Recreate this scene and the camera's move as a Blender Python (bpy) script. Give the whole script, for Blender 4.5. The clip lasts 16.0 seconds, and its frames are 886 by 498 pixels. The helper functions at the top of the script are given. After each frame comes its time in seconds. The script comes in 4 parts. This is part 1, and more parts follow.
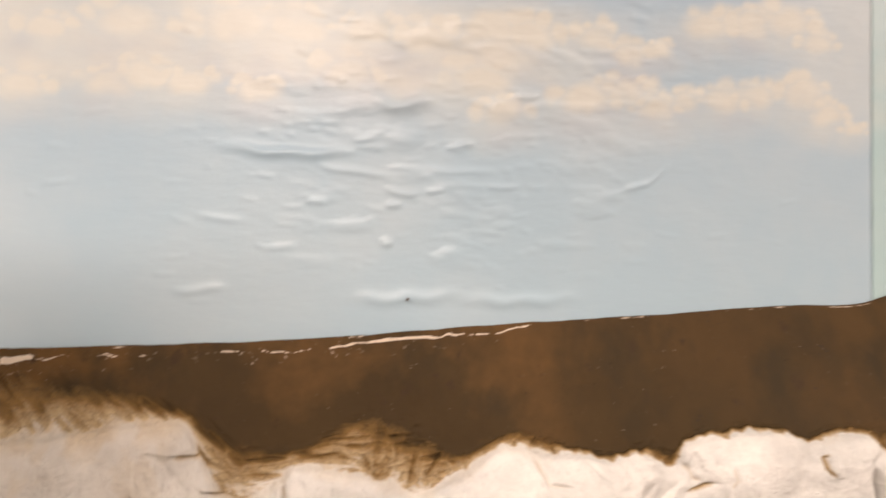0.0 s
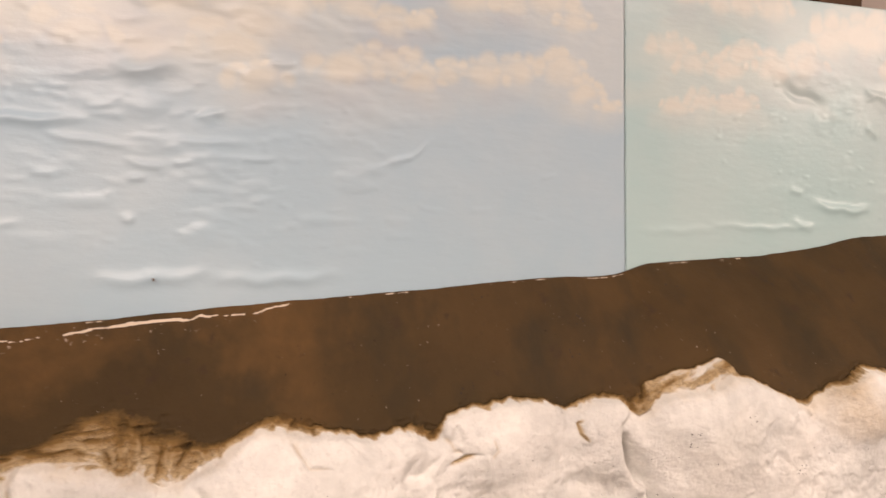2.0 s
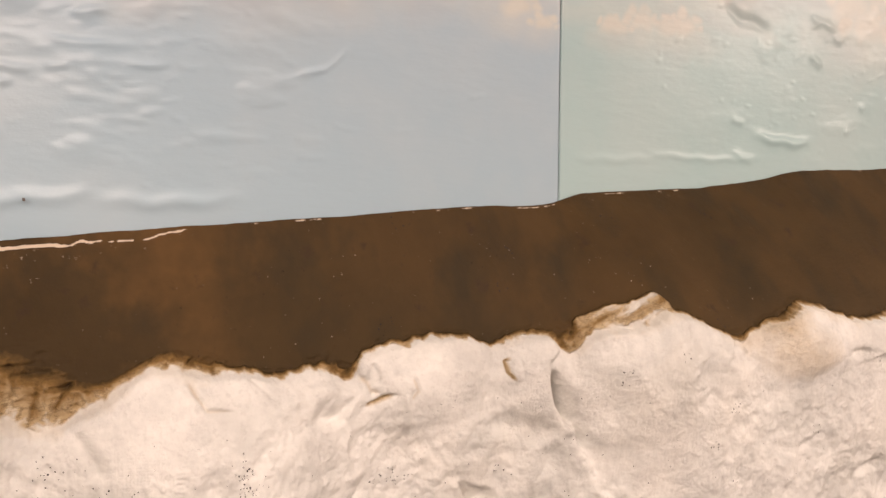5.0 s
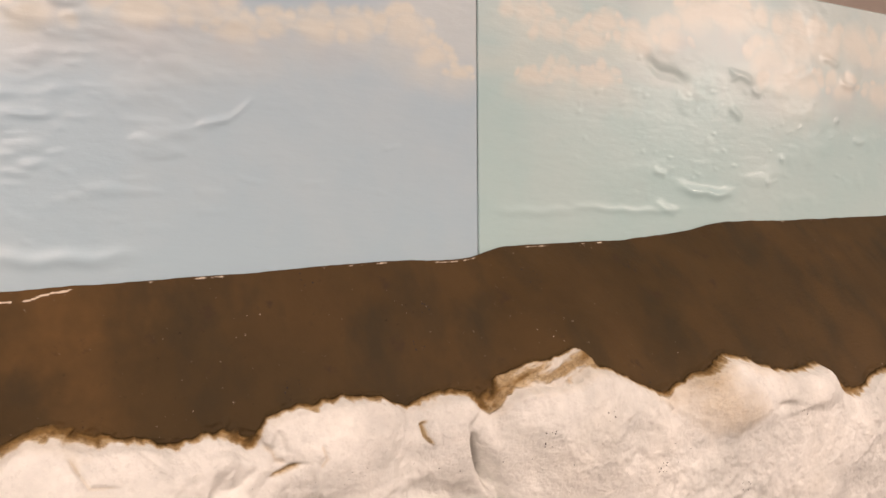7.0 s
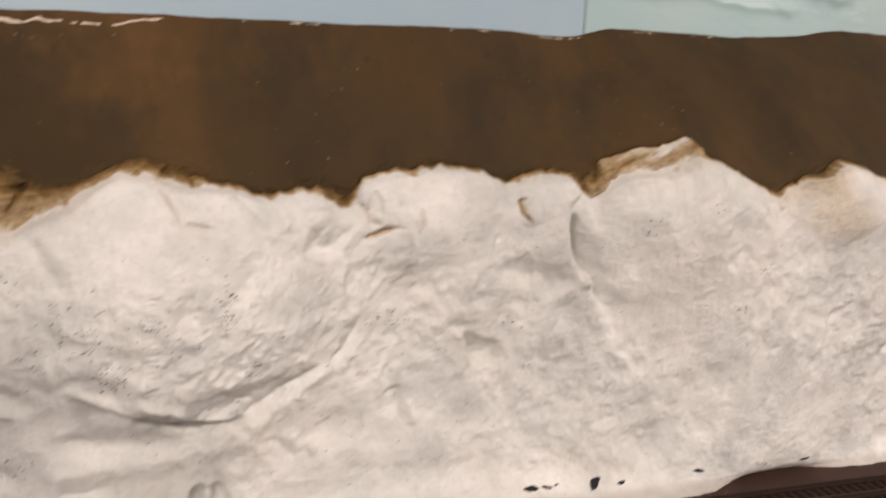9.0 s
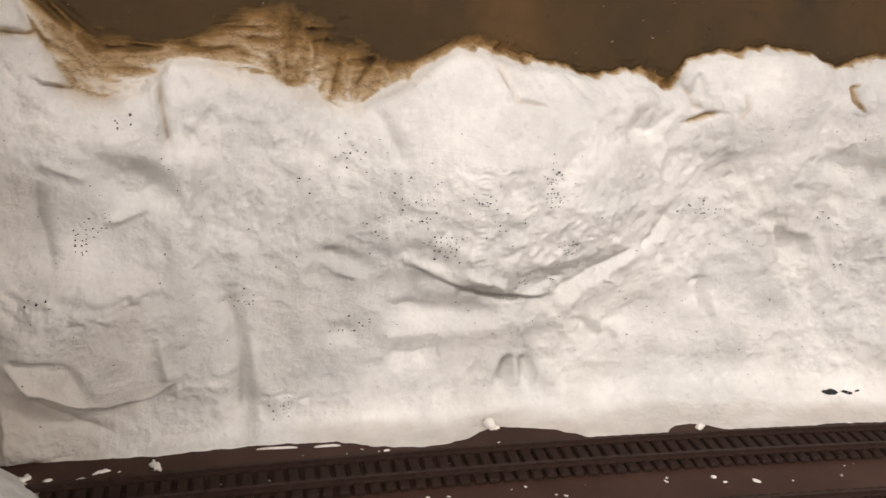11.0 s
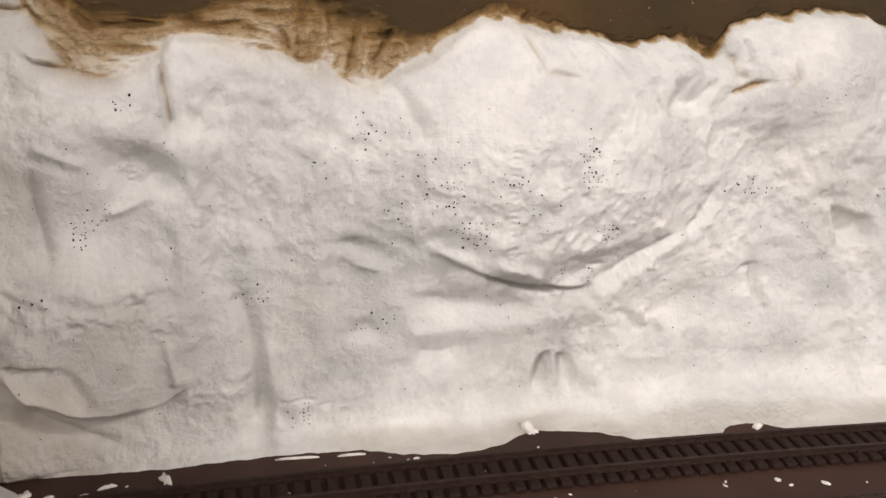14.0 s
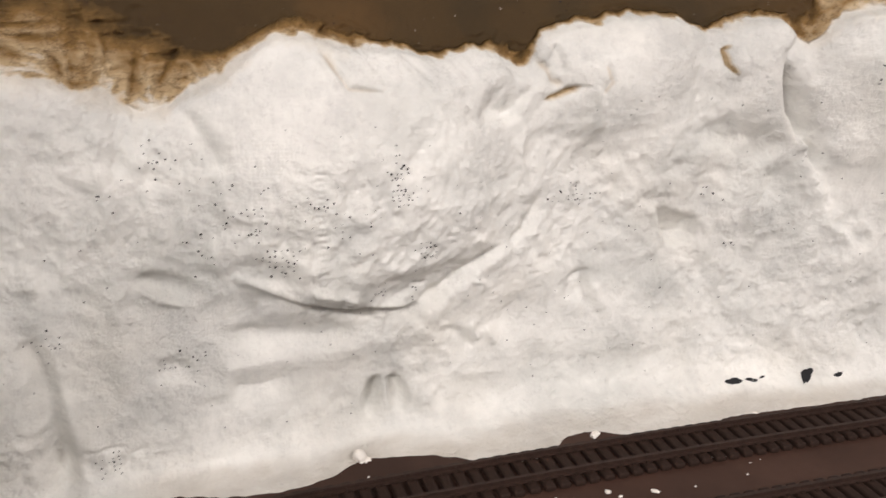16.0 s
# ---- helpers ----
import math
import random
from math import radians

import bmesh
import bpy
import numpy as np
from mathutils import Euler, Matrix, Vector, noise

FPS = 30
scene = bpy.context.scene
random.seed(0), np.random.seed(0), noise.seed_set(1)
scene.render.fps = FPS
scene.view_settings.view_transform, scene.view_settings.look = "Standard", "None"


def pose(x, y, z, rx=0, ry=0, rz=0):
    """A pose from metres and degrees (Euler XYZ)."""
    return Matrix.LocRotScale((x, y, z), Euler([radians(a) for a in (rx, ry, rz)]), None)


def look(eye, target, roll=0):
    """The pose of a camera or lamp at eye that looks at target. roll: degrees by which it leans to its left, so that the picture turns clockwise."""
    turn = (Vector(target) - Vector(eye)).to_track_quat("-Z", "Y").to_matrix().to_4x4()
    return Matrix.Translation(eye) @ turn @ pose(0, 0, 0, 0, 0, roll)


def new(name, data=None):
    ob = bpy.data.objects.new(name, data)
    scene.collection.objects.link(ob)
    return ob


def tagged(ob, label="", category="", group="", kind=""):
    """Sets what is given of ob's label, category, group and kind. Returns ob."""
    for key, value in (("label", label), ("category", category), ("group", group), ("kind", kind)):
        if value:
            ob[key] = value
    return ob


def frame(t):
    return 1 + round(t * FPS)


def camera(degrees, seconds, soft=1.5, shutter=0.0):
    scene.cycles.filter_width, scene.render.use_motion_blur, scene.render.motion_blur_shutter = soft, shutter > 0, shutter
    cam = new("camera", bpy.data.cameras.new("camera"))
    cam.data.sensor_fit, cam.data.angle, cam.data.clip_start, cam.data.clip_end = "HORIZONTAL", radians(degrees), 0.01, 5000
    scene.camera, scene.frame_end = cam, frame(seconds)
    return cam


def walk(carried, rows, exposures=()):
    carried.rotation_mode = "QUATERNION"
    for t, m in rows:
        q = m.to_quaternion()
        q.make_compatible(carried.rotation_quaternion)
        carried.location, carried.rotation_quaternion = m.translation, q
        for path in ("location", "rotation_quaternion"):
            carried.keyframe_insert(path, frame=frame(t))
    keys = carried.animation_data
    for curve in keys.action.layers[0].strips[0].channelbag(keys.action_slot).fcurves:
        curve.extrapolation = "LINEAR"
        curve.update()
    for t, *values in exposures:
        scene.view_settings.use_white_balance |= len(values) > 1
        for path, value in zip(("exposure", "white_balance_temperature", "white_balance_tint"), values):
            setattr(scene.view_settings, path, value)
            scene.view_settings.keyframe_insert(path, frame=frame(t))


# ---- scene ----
cam = camera(55.4, 16.0, soft=1.5, shutter=0.5)
PATH = [
    (0, (0.287, 0.432, 0.275), (0.732, 2.381, 0.213), 0.6),
    (0.5, (0.293, 0.421, 0.291), (0.914, 2.322, 0.239), -0.2),
    (1, (0.302, 0.422, 0.284), (1.02, 2.288, 0.236), 0.3),
    (1.5, (0.31, 0.431, 0.278), (1.105, 2.264, 0.19), 0.6),
    (2, (0.319, 0.438, 0.275), (1.178, 2.241, 0.158), 0.6),
    (2.5, (0.33, 0.446, 0.272), (1.258, 2.212, 0.132), 0.6),
    (3, (0.335, 0.45, 0.268), (1.296, 2.196, 0.095), 0.9),
    (3.5, (0.339, 0.454, 0.262), (1.312, 2.19, 0.065), 1.0),
    (5.8, (0.351, 0.47, 0.259), (1.343, 2.19, 0.018), 1.7),
    (6, (0.353, 0.468, 0.258), (1.358, 2.185, 0.052), 1.7),
    (6.5, (0.364, 0.471, 0.263), (1.419, 2.166, 0.134), 1.3),
    (7, (0.371, 0.475, 0.261), (1.463, 2.147, 0.149), 1.1),
    (7.5, (0.377, 0.481, 0.256), (1.487, 2.138, 0.107), 1.5),
    (8, (0.379, 0.484, 0.247), (1.499, 2.129, 0.04), 2.0),
    (8.5, (0.372, 0.491, 0.233), (1.463, 2.14, -0.067), 2.9),
    (9, (0.356, 0.51, 0.205), (1.374, 2.183, -0.198), 3.9),
    (9.5, (0.339, 0.51, 0.203), (1.176, 2.24, -0.35), 4.3),
    (10, (0.328, 0.508, 0.191), (0.987, 2.301, -0.404), 3.4),
    (10.2, (0.32, 0.516, 0.2), (0.979, 2.281, -0.47), 4.1),
    (12.3, (0.3, 0.533, 0.179), (0.754, 2.389, -0.413), 1.3),
    (12.5, (0.298, 0.534, 0.179), (0.755, 2.39, -0.41), 1.1),
    (13, (0.303, 0.538, 0.178), (0.774, 2.389, -0.417), 1.0),
    (13.5, (0.311, 0.545, 0.176), (0.816, 2.387, -0.42), 1.0),
    (14, (0.312, 0.55, 0.173), (0.862, 2.373, -0.436), 1.3),
    (14.5, (0.324, 0.552, 0.173), (0.915, 2.36, -0.445), 1.2),
    (15, (0.335, 0.555, 0.173), (0.988, 2.342, -0.444), 0.5),
    (15.5, (0.344, 0.555, 0.175), (1.039, 2.323, -0.452), 0.2),
    (16, (0.354, 0.553, 0.18), (1.084, 2.307, -0.446), -0.3),
]
S = 1.145  # metres for one unit of the plan, from the 16.5 mm gauge of the track
EXPOSURES = [(0, 0.15, 7080, 16), (1.5, 0.06, 7220, 19), (3.5, -0.06, 7340, 20), (7.0, -0.04, 7250, 19), (8.0, -0.06, 7230, 19), (9.0, -0.24, 6500, 13), (9.6, -0.02, 6250, 11), (10.2, 0.02, 6200, 10), (12.3, -0.04, 6150, 9), (16, -0.05, 6050, 8)]
walk(cam, [(t, look(Vector(eye) * S, Vector(target) * S, roll)) for t, eye, target, roll in PATH], EXPOSURES)


# ---- light ----
world = bpy.data.worlds.new("world")
scene.world = world
world.use_nodes = True
world.node_tree.nodes["Background"].inputs["Color"].default_value = (1.0, 0.86, 0.7, 1)
world.node_tree.nodes["Background"].inputs["Strength"].default_value = 0.05
LAMP_POWER, WALL_LAMP_POWER = 62.0, 13.0
LAMP_COLOUR = (1.0, 0.89, 0.82)


# ---- materials ----
class Mat:
    """A node material with short calls."""

    def __init__(self, name, rough=0.6, metal=0.0, spec=0.5):
        self.m = bpy.data.materials.new(name)
        self.m.use_nodes = True
        self.t = self.m.node_tree
        self.b = self.t.nodes["Principled BSDF"]
        self.b.inputs["Roughness"].default_value = rough
        self.b.inputs["Metallic"].default_value = metal
        self.b.inputs["Specular IOR Level"].default_value = spec
        self.co = self.t.nodes.new("ShaderNodeTexCoord").outputs["Object"]

    def link(self, a, b):
        self.t.links.new(a, b)

    def put(self, key, value):
        self.link(value, self.b.inputs[key])
        return self

    def noise(self, scale, detail=4, rough=0.6, stretch=(1, 1, 1), kind="ShaderNodeTexNoise"):
        mp = self.t.nodes.new("ShaderNodeMapping")
        mp.inputs["Scale"].default_value = stretch
        self.link(self.co, mp.inputs["Vector"])
        n = self.t.nodes.new(kind)
        n.inputs["Scale"].default_value = scale
        if kind == "ShaderNodeTexNoise":
            n.inputs["Detail"].default_value = detail
            n.inputs["Roughness"].default_value = rough
        self.link(mp.outputs[0], n.inputs["Vector"])
        return n.outputs[0]

    def ramp(self, fac, lo, hi, c0=(0, 0, 0), c1=(1, 1, 1)):
        r = self.t.nodes.new("ShaderNodeValToRGB")
        r.color_ramp.elements[0].position, r.color_ramp.elements[1].position = lo, hi
        r.color_ramp.elements[0].color, r.color_ramp.elements[1].color = (*c0, 1), (*c1, 1)
        self.link(fac, r.inputs[0])
        return r.outputs[0]

    def mix(self, fac, a, b, kind="MIX"):
        n = self.t.nodes.new("ShaderNodeMix")
        n.data_type, n.blend_type = "RGBA", kind
        for slot, v in ((0, fac), (6, a), (7, b)):
            if isinstance(v, (int, float)):
                n.inputs[slot].default_value = v
            elif isinstance(v, tuple):
                n.inputs[slot].default_value = (*v, 1)
            else:
                self.link(v, n.inputs[slot])
        return n.outputs[2]

    def math(self, op, a, b=0.0, clamp=False):
        n = self.t.nodes.new("ShaderNodeMath")
        n.operation, n.use_clamp = op, clamp
        for slot, v in ((0, a), (1, b)):
            if isinstance(v, (int, float)):
                n.inputs[slot].default_value = v
            else:
                self.link(v, n.inputs[slot])
        return n.outputs[0]

    def attr(self, name):
        n = self.t.nodes.new("ShaderNodeAttribute")
        n.attribute_name = name
        return n.outputs["Fac"]

    def rand(self):
        return self.t.nodes.new("ShaderNodeObjectInfo").outputs["Random"]

    def bump(self, height, strength=0.3, distance=0.001, after=None):
        n = self.t.nodes.new("ShaderNodeBump")
        n.inputs["Strength"].default_value, n.inputs["Distance"].default_value = strength, distance
        self.link(height, n.inputs["Height"])
        if after is not None:
            self.link(after, n.inputs["Normal"])
        self.link(n.outputs[0], self.b.inputs["Normal"])
        return n.outputs[0]


def plain(name, colour, rough=0.6, metal=0.0, vary=0.15, scale=60, relief=0.15, spec=0.5):
    """A plain painted or moulded surface with a little grain and wear."""
    m = Mat(name, rough, metal, spec)
    n = m.noise(scale, 5)
    dark, light = tuple(c * (1 - vary) for c in colour), tuple(min(1, c * (1 + vary)) for c in colour)
    m.put("Base Color", m.ramp(n, 0.3, 0.7, dark, light))
    m.bump(m.noise(scale * 6, 3), relief, 0.0005)
    return m.m


def hillside_material():
    """White plaster cloth with brown paint sprayed over it where the paint attribute is high."""
    m = Mat("painted_plaster", 0.62, 0, 0.25)
    white = m.ramp(m.noise(34, 6, 0.65), 0.32, 0.68, (0.735, 0.728, 0.695), (0.87, 0.86, 0.82))
    grey = m.ramp(m.noise(16, 5, 0.7, (1, 1, 1.3)), 0.44, 0.66)
    white = m.mix(m.math("MULTIPLY", grey, 0.56), white, (0.52, 0.53, 0.505))
    white = m.mix(m.math("MULTIPLY", m.ramp(m.noise(52, 6, 0.72), 0.50, 0.62), 0.28), white, (0.55, 0.555, 0.54))
    white = m.mix(m.math("MULTIPLY", m.ramp(m.noise(210, 4, 0.7), 0.58, 0.68), 0.28), white, (0.50, 0.49, 0.46))
    white = m.mix(m.math("MULTIPLY", m.ramp(m.noise(11, 3), 0.5, 0.75), 0.25), white, (0.80, 0.73, 0.62))
    brown = m.ramp(m.noise(22, 5), 0.3, 0.75, (0.0510, 0.0325, 0.0145), (0.068, 0.0425, 0.0182))
    brown = m.mix(m.math("MULTIPLY", m.math("MULTIPLY", m.ramp(m.noise(10, 5), 0.46, 0.64), m.attr("rust")), 0.95), brown, (0.135, 0.072, 0.026))
    brown = m.mix(m.math("MULTIPLY", m.ramp(m.noise(14, 4, 0.6, (1.6, 1, 1)), 0.52, 0.70), 0.8), brown, (0.038, 0.029, 0.016))
    brown = m.mix(m.ramp(m.noise(60, 5), 0.63, 0.72), brown, (0.050, 0.031, 0.017))
    scuff = m.math("MULTIPLY", m.ramp(m.noise(230, 4, 0.7), 0.66, 0.71), m.ramp(m.noise(17, 2), 0.58, 0.66))
    brown = m.mix(scuff, brown, (0.020, 0.013, 0.009))
    specks = m.math("MULTIPLY", m.ramp(m.noise(420, 2), 0.73, 0.76), m.ramp(m.noise(24, 2), 0.45, 0.65))
    brown = m.mix(m.math("MULTIPLY", specks, 0.7), brown, (0.55, 0.47, 0.39))
    p = m.attr("paint")
    grain = m.noise(240, 5, 0.75)
    pw = m.math("ADD", p, m.math("MULTIPLY", m.math("SUBTRACT", grain, 0.5), m.math("ADD", m.math("MULTIPLY", m.ramp(p, 0.10, 0.30), 0.20), 0.05)))
    # real dirt at the toe, plus shade painted in at the far end
    white = m.mix(m.math("MULTIPLY", m.attr("dirt_and_shade"), m.ramp(m.noise(45, 5, 0.65, (0.6, 1, 1)), 0.25, 0.7, (0.35, 0.35, 0.35))), white, (0.50, 0.455, 0.395))
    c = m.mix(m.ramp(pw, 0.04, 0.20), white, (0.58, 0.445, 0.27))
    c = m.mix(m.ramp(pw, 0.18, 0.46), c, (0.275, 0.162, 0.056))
    c = m.mix(m.ramp(pw, 0.42, 0.82), c, brown)
    # fine dark cracks in the wash
    split = m.math("ABSOLUTE", m.math("SUBTRACT", m.noise(75, 5, 0.7, (1.3, 1, 1.8)), 0.5))
    washed = m.math("MULTIPLY", m.ramp(p, 0.08, 0.2), m.ramp(p, 0.6, 0.8, (1, 1, 1), (0, 0, 0)))
    crack = m.math("MULTIPLY", m.ramp(split, 0.0, 0.035, (1, 1, 1), (0, 0, 0)), washed)
    c = m.mix(m.math("MULTIPLY", crack, 0.45), c, (0.085, 0.050, 0.024))
    c = m.mix(m.ramp(m.math("MULTIPLY", m.math("ADD", m.noise(260, 3), 0.25), m.attr("chip")), 0.42, 0.52), c, (0.66, 0.56, 0.45))
    m.put("Base Color", c)
    m.put("Specular IOR Level", m.ramp(p, 0.3, 0.8, (0.25, 0.25, 0.25), (0.10, 0.10, 0.10)))
    # the weave of the cloth where the plaster is thin, fine upright runs, and grain
    weave = m.t.nodes.new("ShaderNodeTexVoronoi")
    weave.inputs["Scale"].default_value, weave.inputs["Randomness"].default_value = 620, 0.35
    m.link(m.co, weave.inputs["Vector"])
    thin = m.ramp(m.noise(26, 3, 0.6), 0.50, 0.68)
    bare = m.ramp(p, 0.10, 0.75, (1, 1, 1), (0.12, 0.12, 0.12))
    a = m.bump(m.math("MULTIPLY", m.math("MULTIPLY", weave.outputs["Distance"], thin), bare), 0.17, 0.0012)
    a = m.bump(m.math("MULTIPLY", m.noise(130, 5, 0.65, (1.5, 1, 0.45)), bare), 0.36, 0.0012, a)
    a = m.bump(m.noise(90, 6, 0.6), 0.50, 0.0014, a)
    crust = m.math("MULTIPLY", m.noise(190, 6, 0.72), m.math("MULTIPLY", bare, m.ramp(m.noise(24, 4, 0.65), 0.40, 0.62, (0.15, 0.15, 0.15))))
    a = m.bump(crust, 1.0, 0.0024, a)
    a = m.bump(m.math("MULTIPLY", m.noise(170, 5, 0.7, (0.8, 1, 1.8)), washed), 1.0, 0.0030, a)
    a = m.bump(m.noise(260, 5, 0.7), 0.60, 0.0008, a)
    m.bump(m.noise(620, 3, 0.6), 0.45, 0.0005, a)
    return m.m


def backdrop_material(name, low, high):
    """Glossy printed sheet: a hazy sky with cream clouds where the cloud attribute is high."""
    m = Mat(name, 0.32, 0, 0.5)
    sky = m.mix(m.attr("height"), low, high)
    sky = m.mix(m.math("MULTIPLY", m.ramp(m.noise(9, 4), 0.4, 0.7), 0.25), sky, (0.62, 0.66, 0.66))
    cloud = m.mix(m.noise(40, 4), (0.575, 0.585, 0.545), (0.67, 0.685, 0.640))
    edge = m.math("ADD", m.attr("cloud"), m.math("MULTIPLY", m.math("SUBTRACT", m.noise(70, 5, 0.6), 0.5), 0.18))
    cloud = m.mix(m.attr("under"), cloud, (0.50, 0.505, 0.515))
    c = m.mix(m.math("MULTIPLY", m.ramp(edge, 0.06, 0.86), 0.95), sky, cloud)
    m.put("Base Color", c)
    m.b.inputs["Roughness"].default_value = 0.28
    a = m.bump(m.noise(70, 4, 0.5, (0.7, 1, 2.2)), 0.15, 0.0014)
    a = m.bump(m.noise(200, 4, 0.6, (0.7, 1, 1.5)), 0.09, 0.0008, a)
    m.bump(m.noise(900, 2), 0.10, 0.0003, a)
    return m.m


M_HILL = hillside_material()
M_SKY_BLUE = backdrop_material("printed_sky_blue", (0.405, 0.548, 0.635), (0.36, 0.485, 0.59))
M_SKY_GREEN = backdrop_material("printed_sky_green", (0.415, 0.592, 0.605), (0.375, 0.532, 0.565))
M_BASE = plain("brown_board_paint", (0.053, 0.0275, 0.0195), 0.65, 0, 0.25, 25, 0.2, 0.18)
M_TIE = plain("dark_brown_plastic", (0.027, 0.0155, 0.0115), 0.7, 0, 0.3, 300, 0.2, 0.15)
M_RAIL = plain("weathered_rail", (0.032, 0.0180, 0.0135), 0.6, 0.0, 0.3, 300, 0.2, 0.2)
M_CHIP = plain("plaster_crumb", (0.82, 0.78, 0.72), 0.7, 0, 0.1, 200)
# both shell greys carry the shade inside the opening as colour
M_SHELL_SHADED = plain("shaded_plaster_shell", (0.30, 0.29, 0.28), 0.8, 0, 0.25, 90)
M_SHELL_DEEP_SHADE = plain("deep_shade_plaster_shell", (0.13, 0.128, 0.125), 0.8, 0, 0.3, 90)
M_SLATE = plain("slate_lining", (0.020, 0.022, 0.028), 0.6, 0, 0.35, 60)
M_DARK = plain("near_black", (0.01, 0.01, 0.012), 0.9, 0, 0.3, 40)
M_PALE = plain("pale_shelf_paint", (0.78, 0.66, 0.60), 0.5, 0, 0.06, 20)
M_RED = plain("red_glaze", (0.20, 0.012, 0.014), 0.25, 0, 0.15, 40)
M_CASE = plain("grey_case_paint", (0.13, 0.105, 0.09), 0.5, 0, 0.1, 40)
M_PANEL = plain("grey_panel_paint", (0.085, 0.072, 0.064), 0.5, 0, 0.1, 40)
M_WOOD = plain("dark_wood", (0.12, 0.062, 0.03), 0.5, 0, 0.3, 30)
M_WOOD_PALE = plain("pale_wood", (0.36, 0.21, 0.12), 0.5, 0, 0.2, 30)
M_WALL = plain("room_wall_paint", (0.76, 0.68, 0.63), 0.7, 0, 0.06, 8)
M_WALL_DULL = plain("dull_wall_paint", (0.36, 0.31, 0.27), 0.7, 0, 0.08, 8)
M_CEIL = plain("ceiling_paint", (0.55, 0.51, 0.46), 0.8, 0, 0.05, 6)
M_FLOOR = plain("room_floor", (0.16, 0.12, 0.09), 0.6, 0, 0.2, 10)


# ---- mesh helpers ----
def mesh_object(name, verts, faces, material, parent=None, label="", smooth=False, attrs=None):
    me = bpy.data.meshes.new(name)
    v = np.asarray(verts, dtype=float) * S
    me.from_pydata(v.tolist() if len(v) < 5000 else v, [], faces)
    me.materials.append(material)
    if smooth:
        me.polygons.foreach_set("use_smooth", np.ones(len(me.polygons), dtype=bool))
    for key, value in (attrs or {}).items():
        a = me.attributes.new(key, "FLOAT", "POINT")
        a.data.foreach_set("value", np.asarray(value, dtype=np.float32))
    me.update()
    ob = new(name, me)
    if parent:
        ob.parent = parent
    if label:
        tagged(ob, label)
    return ob


def part(name, bm, material, parent=None, label="", smooth=False):
    """Links a bmesh, in plan units, as one mesh object."""
    bmesh.ops.scale(bm, vec=(S, S, S), verts=bm.verts)
    me = bpy.data.meshes.new(name)
    bm.to_mesh(me)
    bm.free()
    me.materials.append(material)
    if smooth:
        for p in me.polygons:
            p.use_smooth = True
    ob = new(name, me)
    if parent:
        ob.parent = parent
    if label:
        tagged(ob, label)
    return ob


def box(bm, x0, x1, y0, y1, z0, z1, bevel=0.0):
    m = Matrix.Translation(((x0 + x1) / 2, (y0 + y1) / 2, (z0 + z1) / 2)) @ Matrix.Diagonal((x1 - x0, y1 - y0, z1 - z0, 1))
    r = bmesh.ops.create_cube(bm, size=1, matrix=m)
    if bevel:
        edges = list({e for v in r["verts"] for e in v.link_edges})
        bmesh.ops.bevel(bm, geom=edges, offset=bevel, segments=2, affect="EDGES", profile=0.5)
    return bm


def block(name, dims, material, label="", category="", kind="", bevel=0.0, parent=None):
    ob = part(name, box(bmesh.new(), *dims, bevel), material, parent)
    return tagged(ob, label, category, "", kind)


TABLE = np.random.RandomState(7).rand(256, 256)


def vnoise(u, v):
    """Smooth value noise, 0 to 1."""
    iu, iv = np.floor(u).astype(int), np.floor(v).astype(int)
    fu, fv = u - iu, v - iv
    fu, fv = fu * fu * (3 - 2 * fu), fv * fv * (3 - 2 * fv)
    a, b = TABLE[iu % 256, iv % 256], TABLE[(iu + 1) % 256, iv % 256]
    c, d = TABLE[iu % 256, (iv + 1) % 256], TABLE[(iu + 1) % 256, (iv + 1) % 256]
    return (a * (1 - fu) + b * fu) * (1 - fv) + (c * (1 - fu) + d * fu) * fv


def fbm(u, v, octaves=4, gain=0.5):
    total, amp, norm = 0.0, 1.0, 0.0
    for k in range(octaves):
        total = total + amp * vnoise(u * 2 ** k + 17.3 * k, v * 2 ** k + 5.1 * k)
        norm += amp
        amp *= gain
    return total / norm


def step(a, b, x):
    t = np.clip((x - a) / (b - a), 0, 1)
    return t * t * (3 - 2 * t)


def spline(x, knots):
    """A smooth line through (x, value) knots."""
    kx, kv = np.array(knots, dtype=float).T
    i = np.clip(np.searchsorted(kx, x) - 1, 0, len(kx) - 2)
    slope = np.gradient(kv, kx)
    h = kx[i + 1] - kx[i]
    t = np.clip((x - kx[i]) / h, 0, 1)
    return ((2 * t ** 3 - 3 * t ** 2 + 1) * kv[i] + (t ** 3 - 2 * t ** 2 + t) * h * slope[i]
            + (3 * t ** 2 - 2 * t ** 3) * kv[i + 1] + (t ** 3 - t ** 2) * h * slope[i + 1])


def sheet_faces(nx, nz):
    i, j = np.meshgrid(np.arange(nx - 1), np.arange(nz - 1))
    a = (j * nx + i).ravel()
    return np.stack([a, a + 1, a + nx + 1, a + nx], 1)


# ---- the hillside ----
Y_SKY = 0.872
X0, X1 = 0.10, 1.16
SKY_FOOT = [(0.0, 0.214), (0.34, 0.2155), (0.41, 0.2195), (0.52, 0.2245), (0.600, 0.2285), (0.653, 0.2303), (0.660, 0.2325), (0.668, 0.2345), (0.680, 0.2353), (0.72, 0.2365), (0.82, 0.2430), (0.858, 0.2490), (0.95, 0.2520), (1.3, 0.265)]
FACE = [(0.05, 0.800), (0.15, 0.812), (0.20, 0.826), (0.23, 0.842), (0.26, 0.848), (0.36, 0.853), (0.44, 0.847), (0.52, 0.842), (0.60, 0.831), (0.66, 0.812), (0.73, 0.793), (0.80, 0.788), (0.90, 0.780), (1.2, 0.765)]
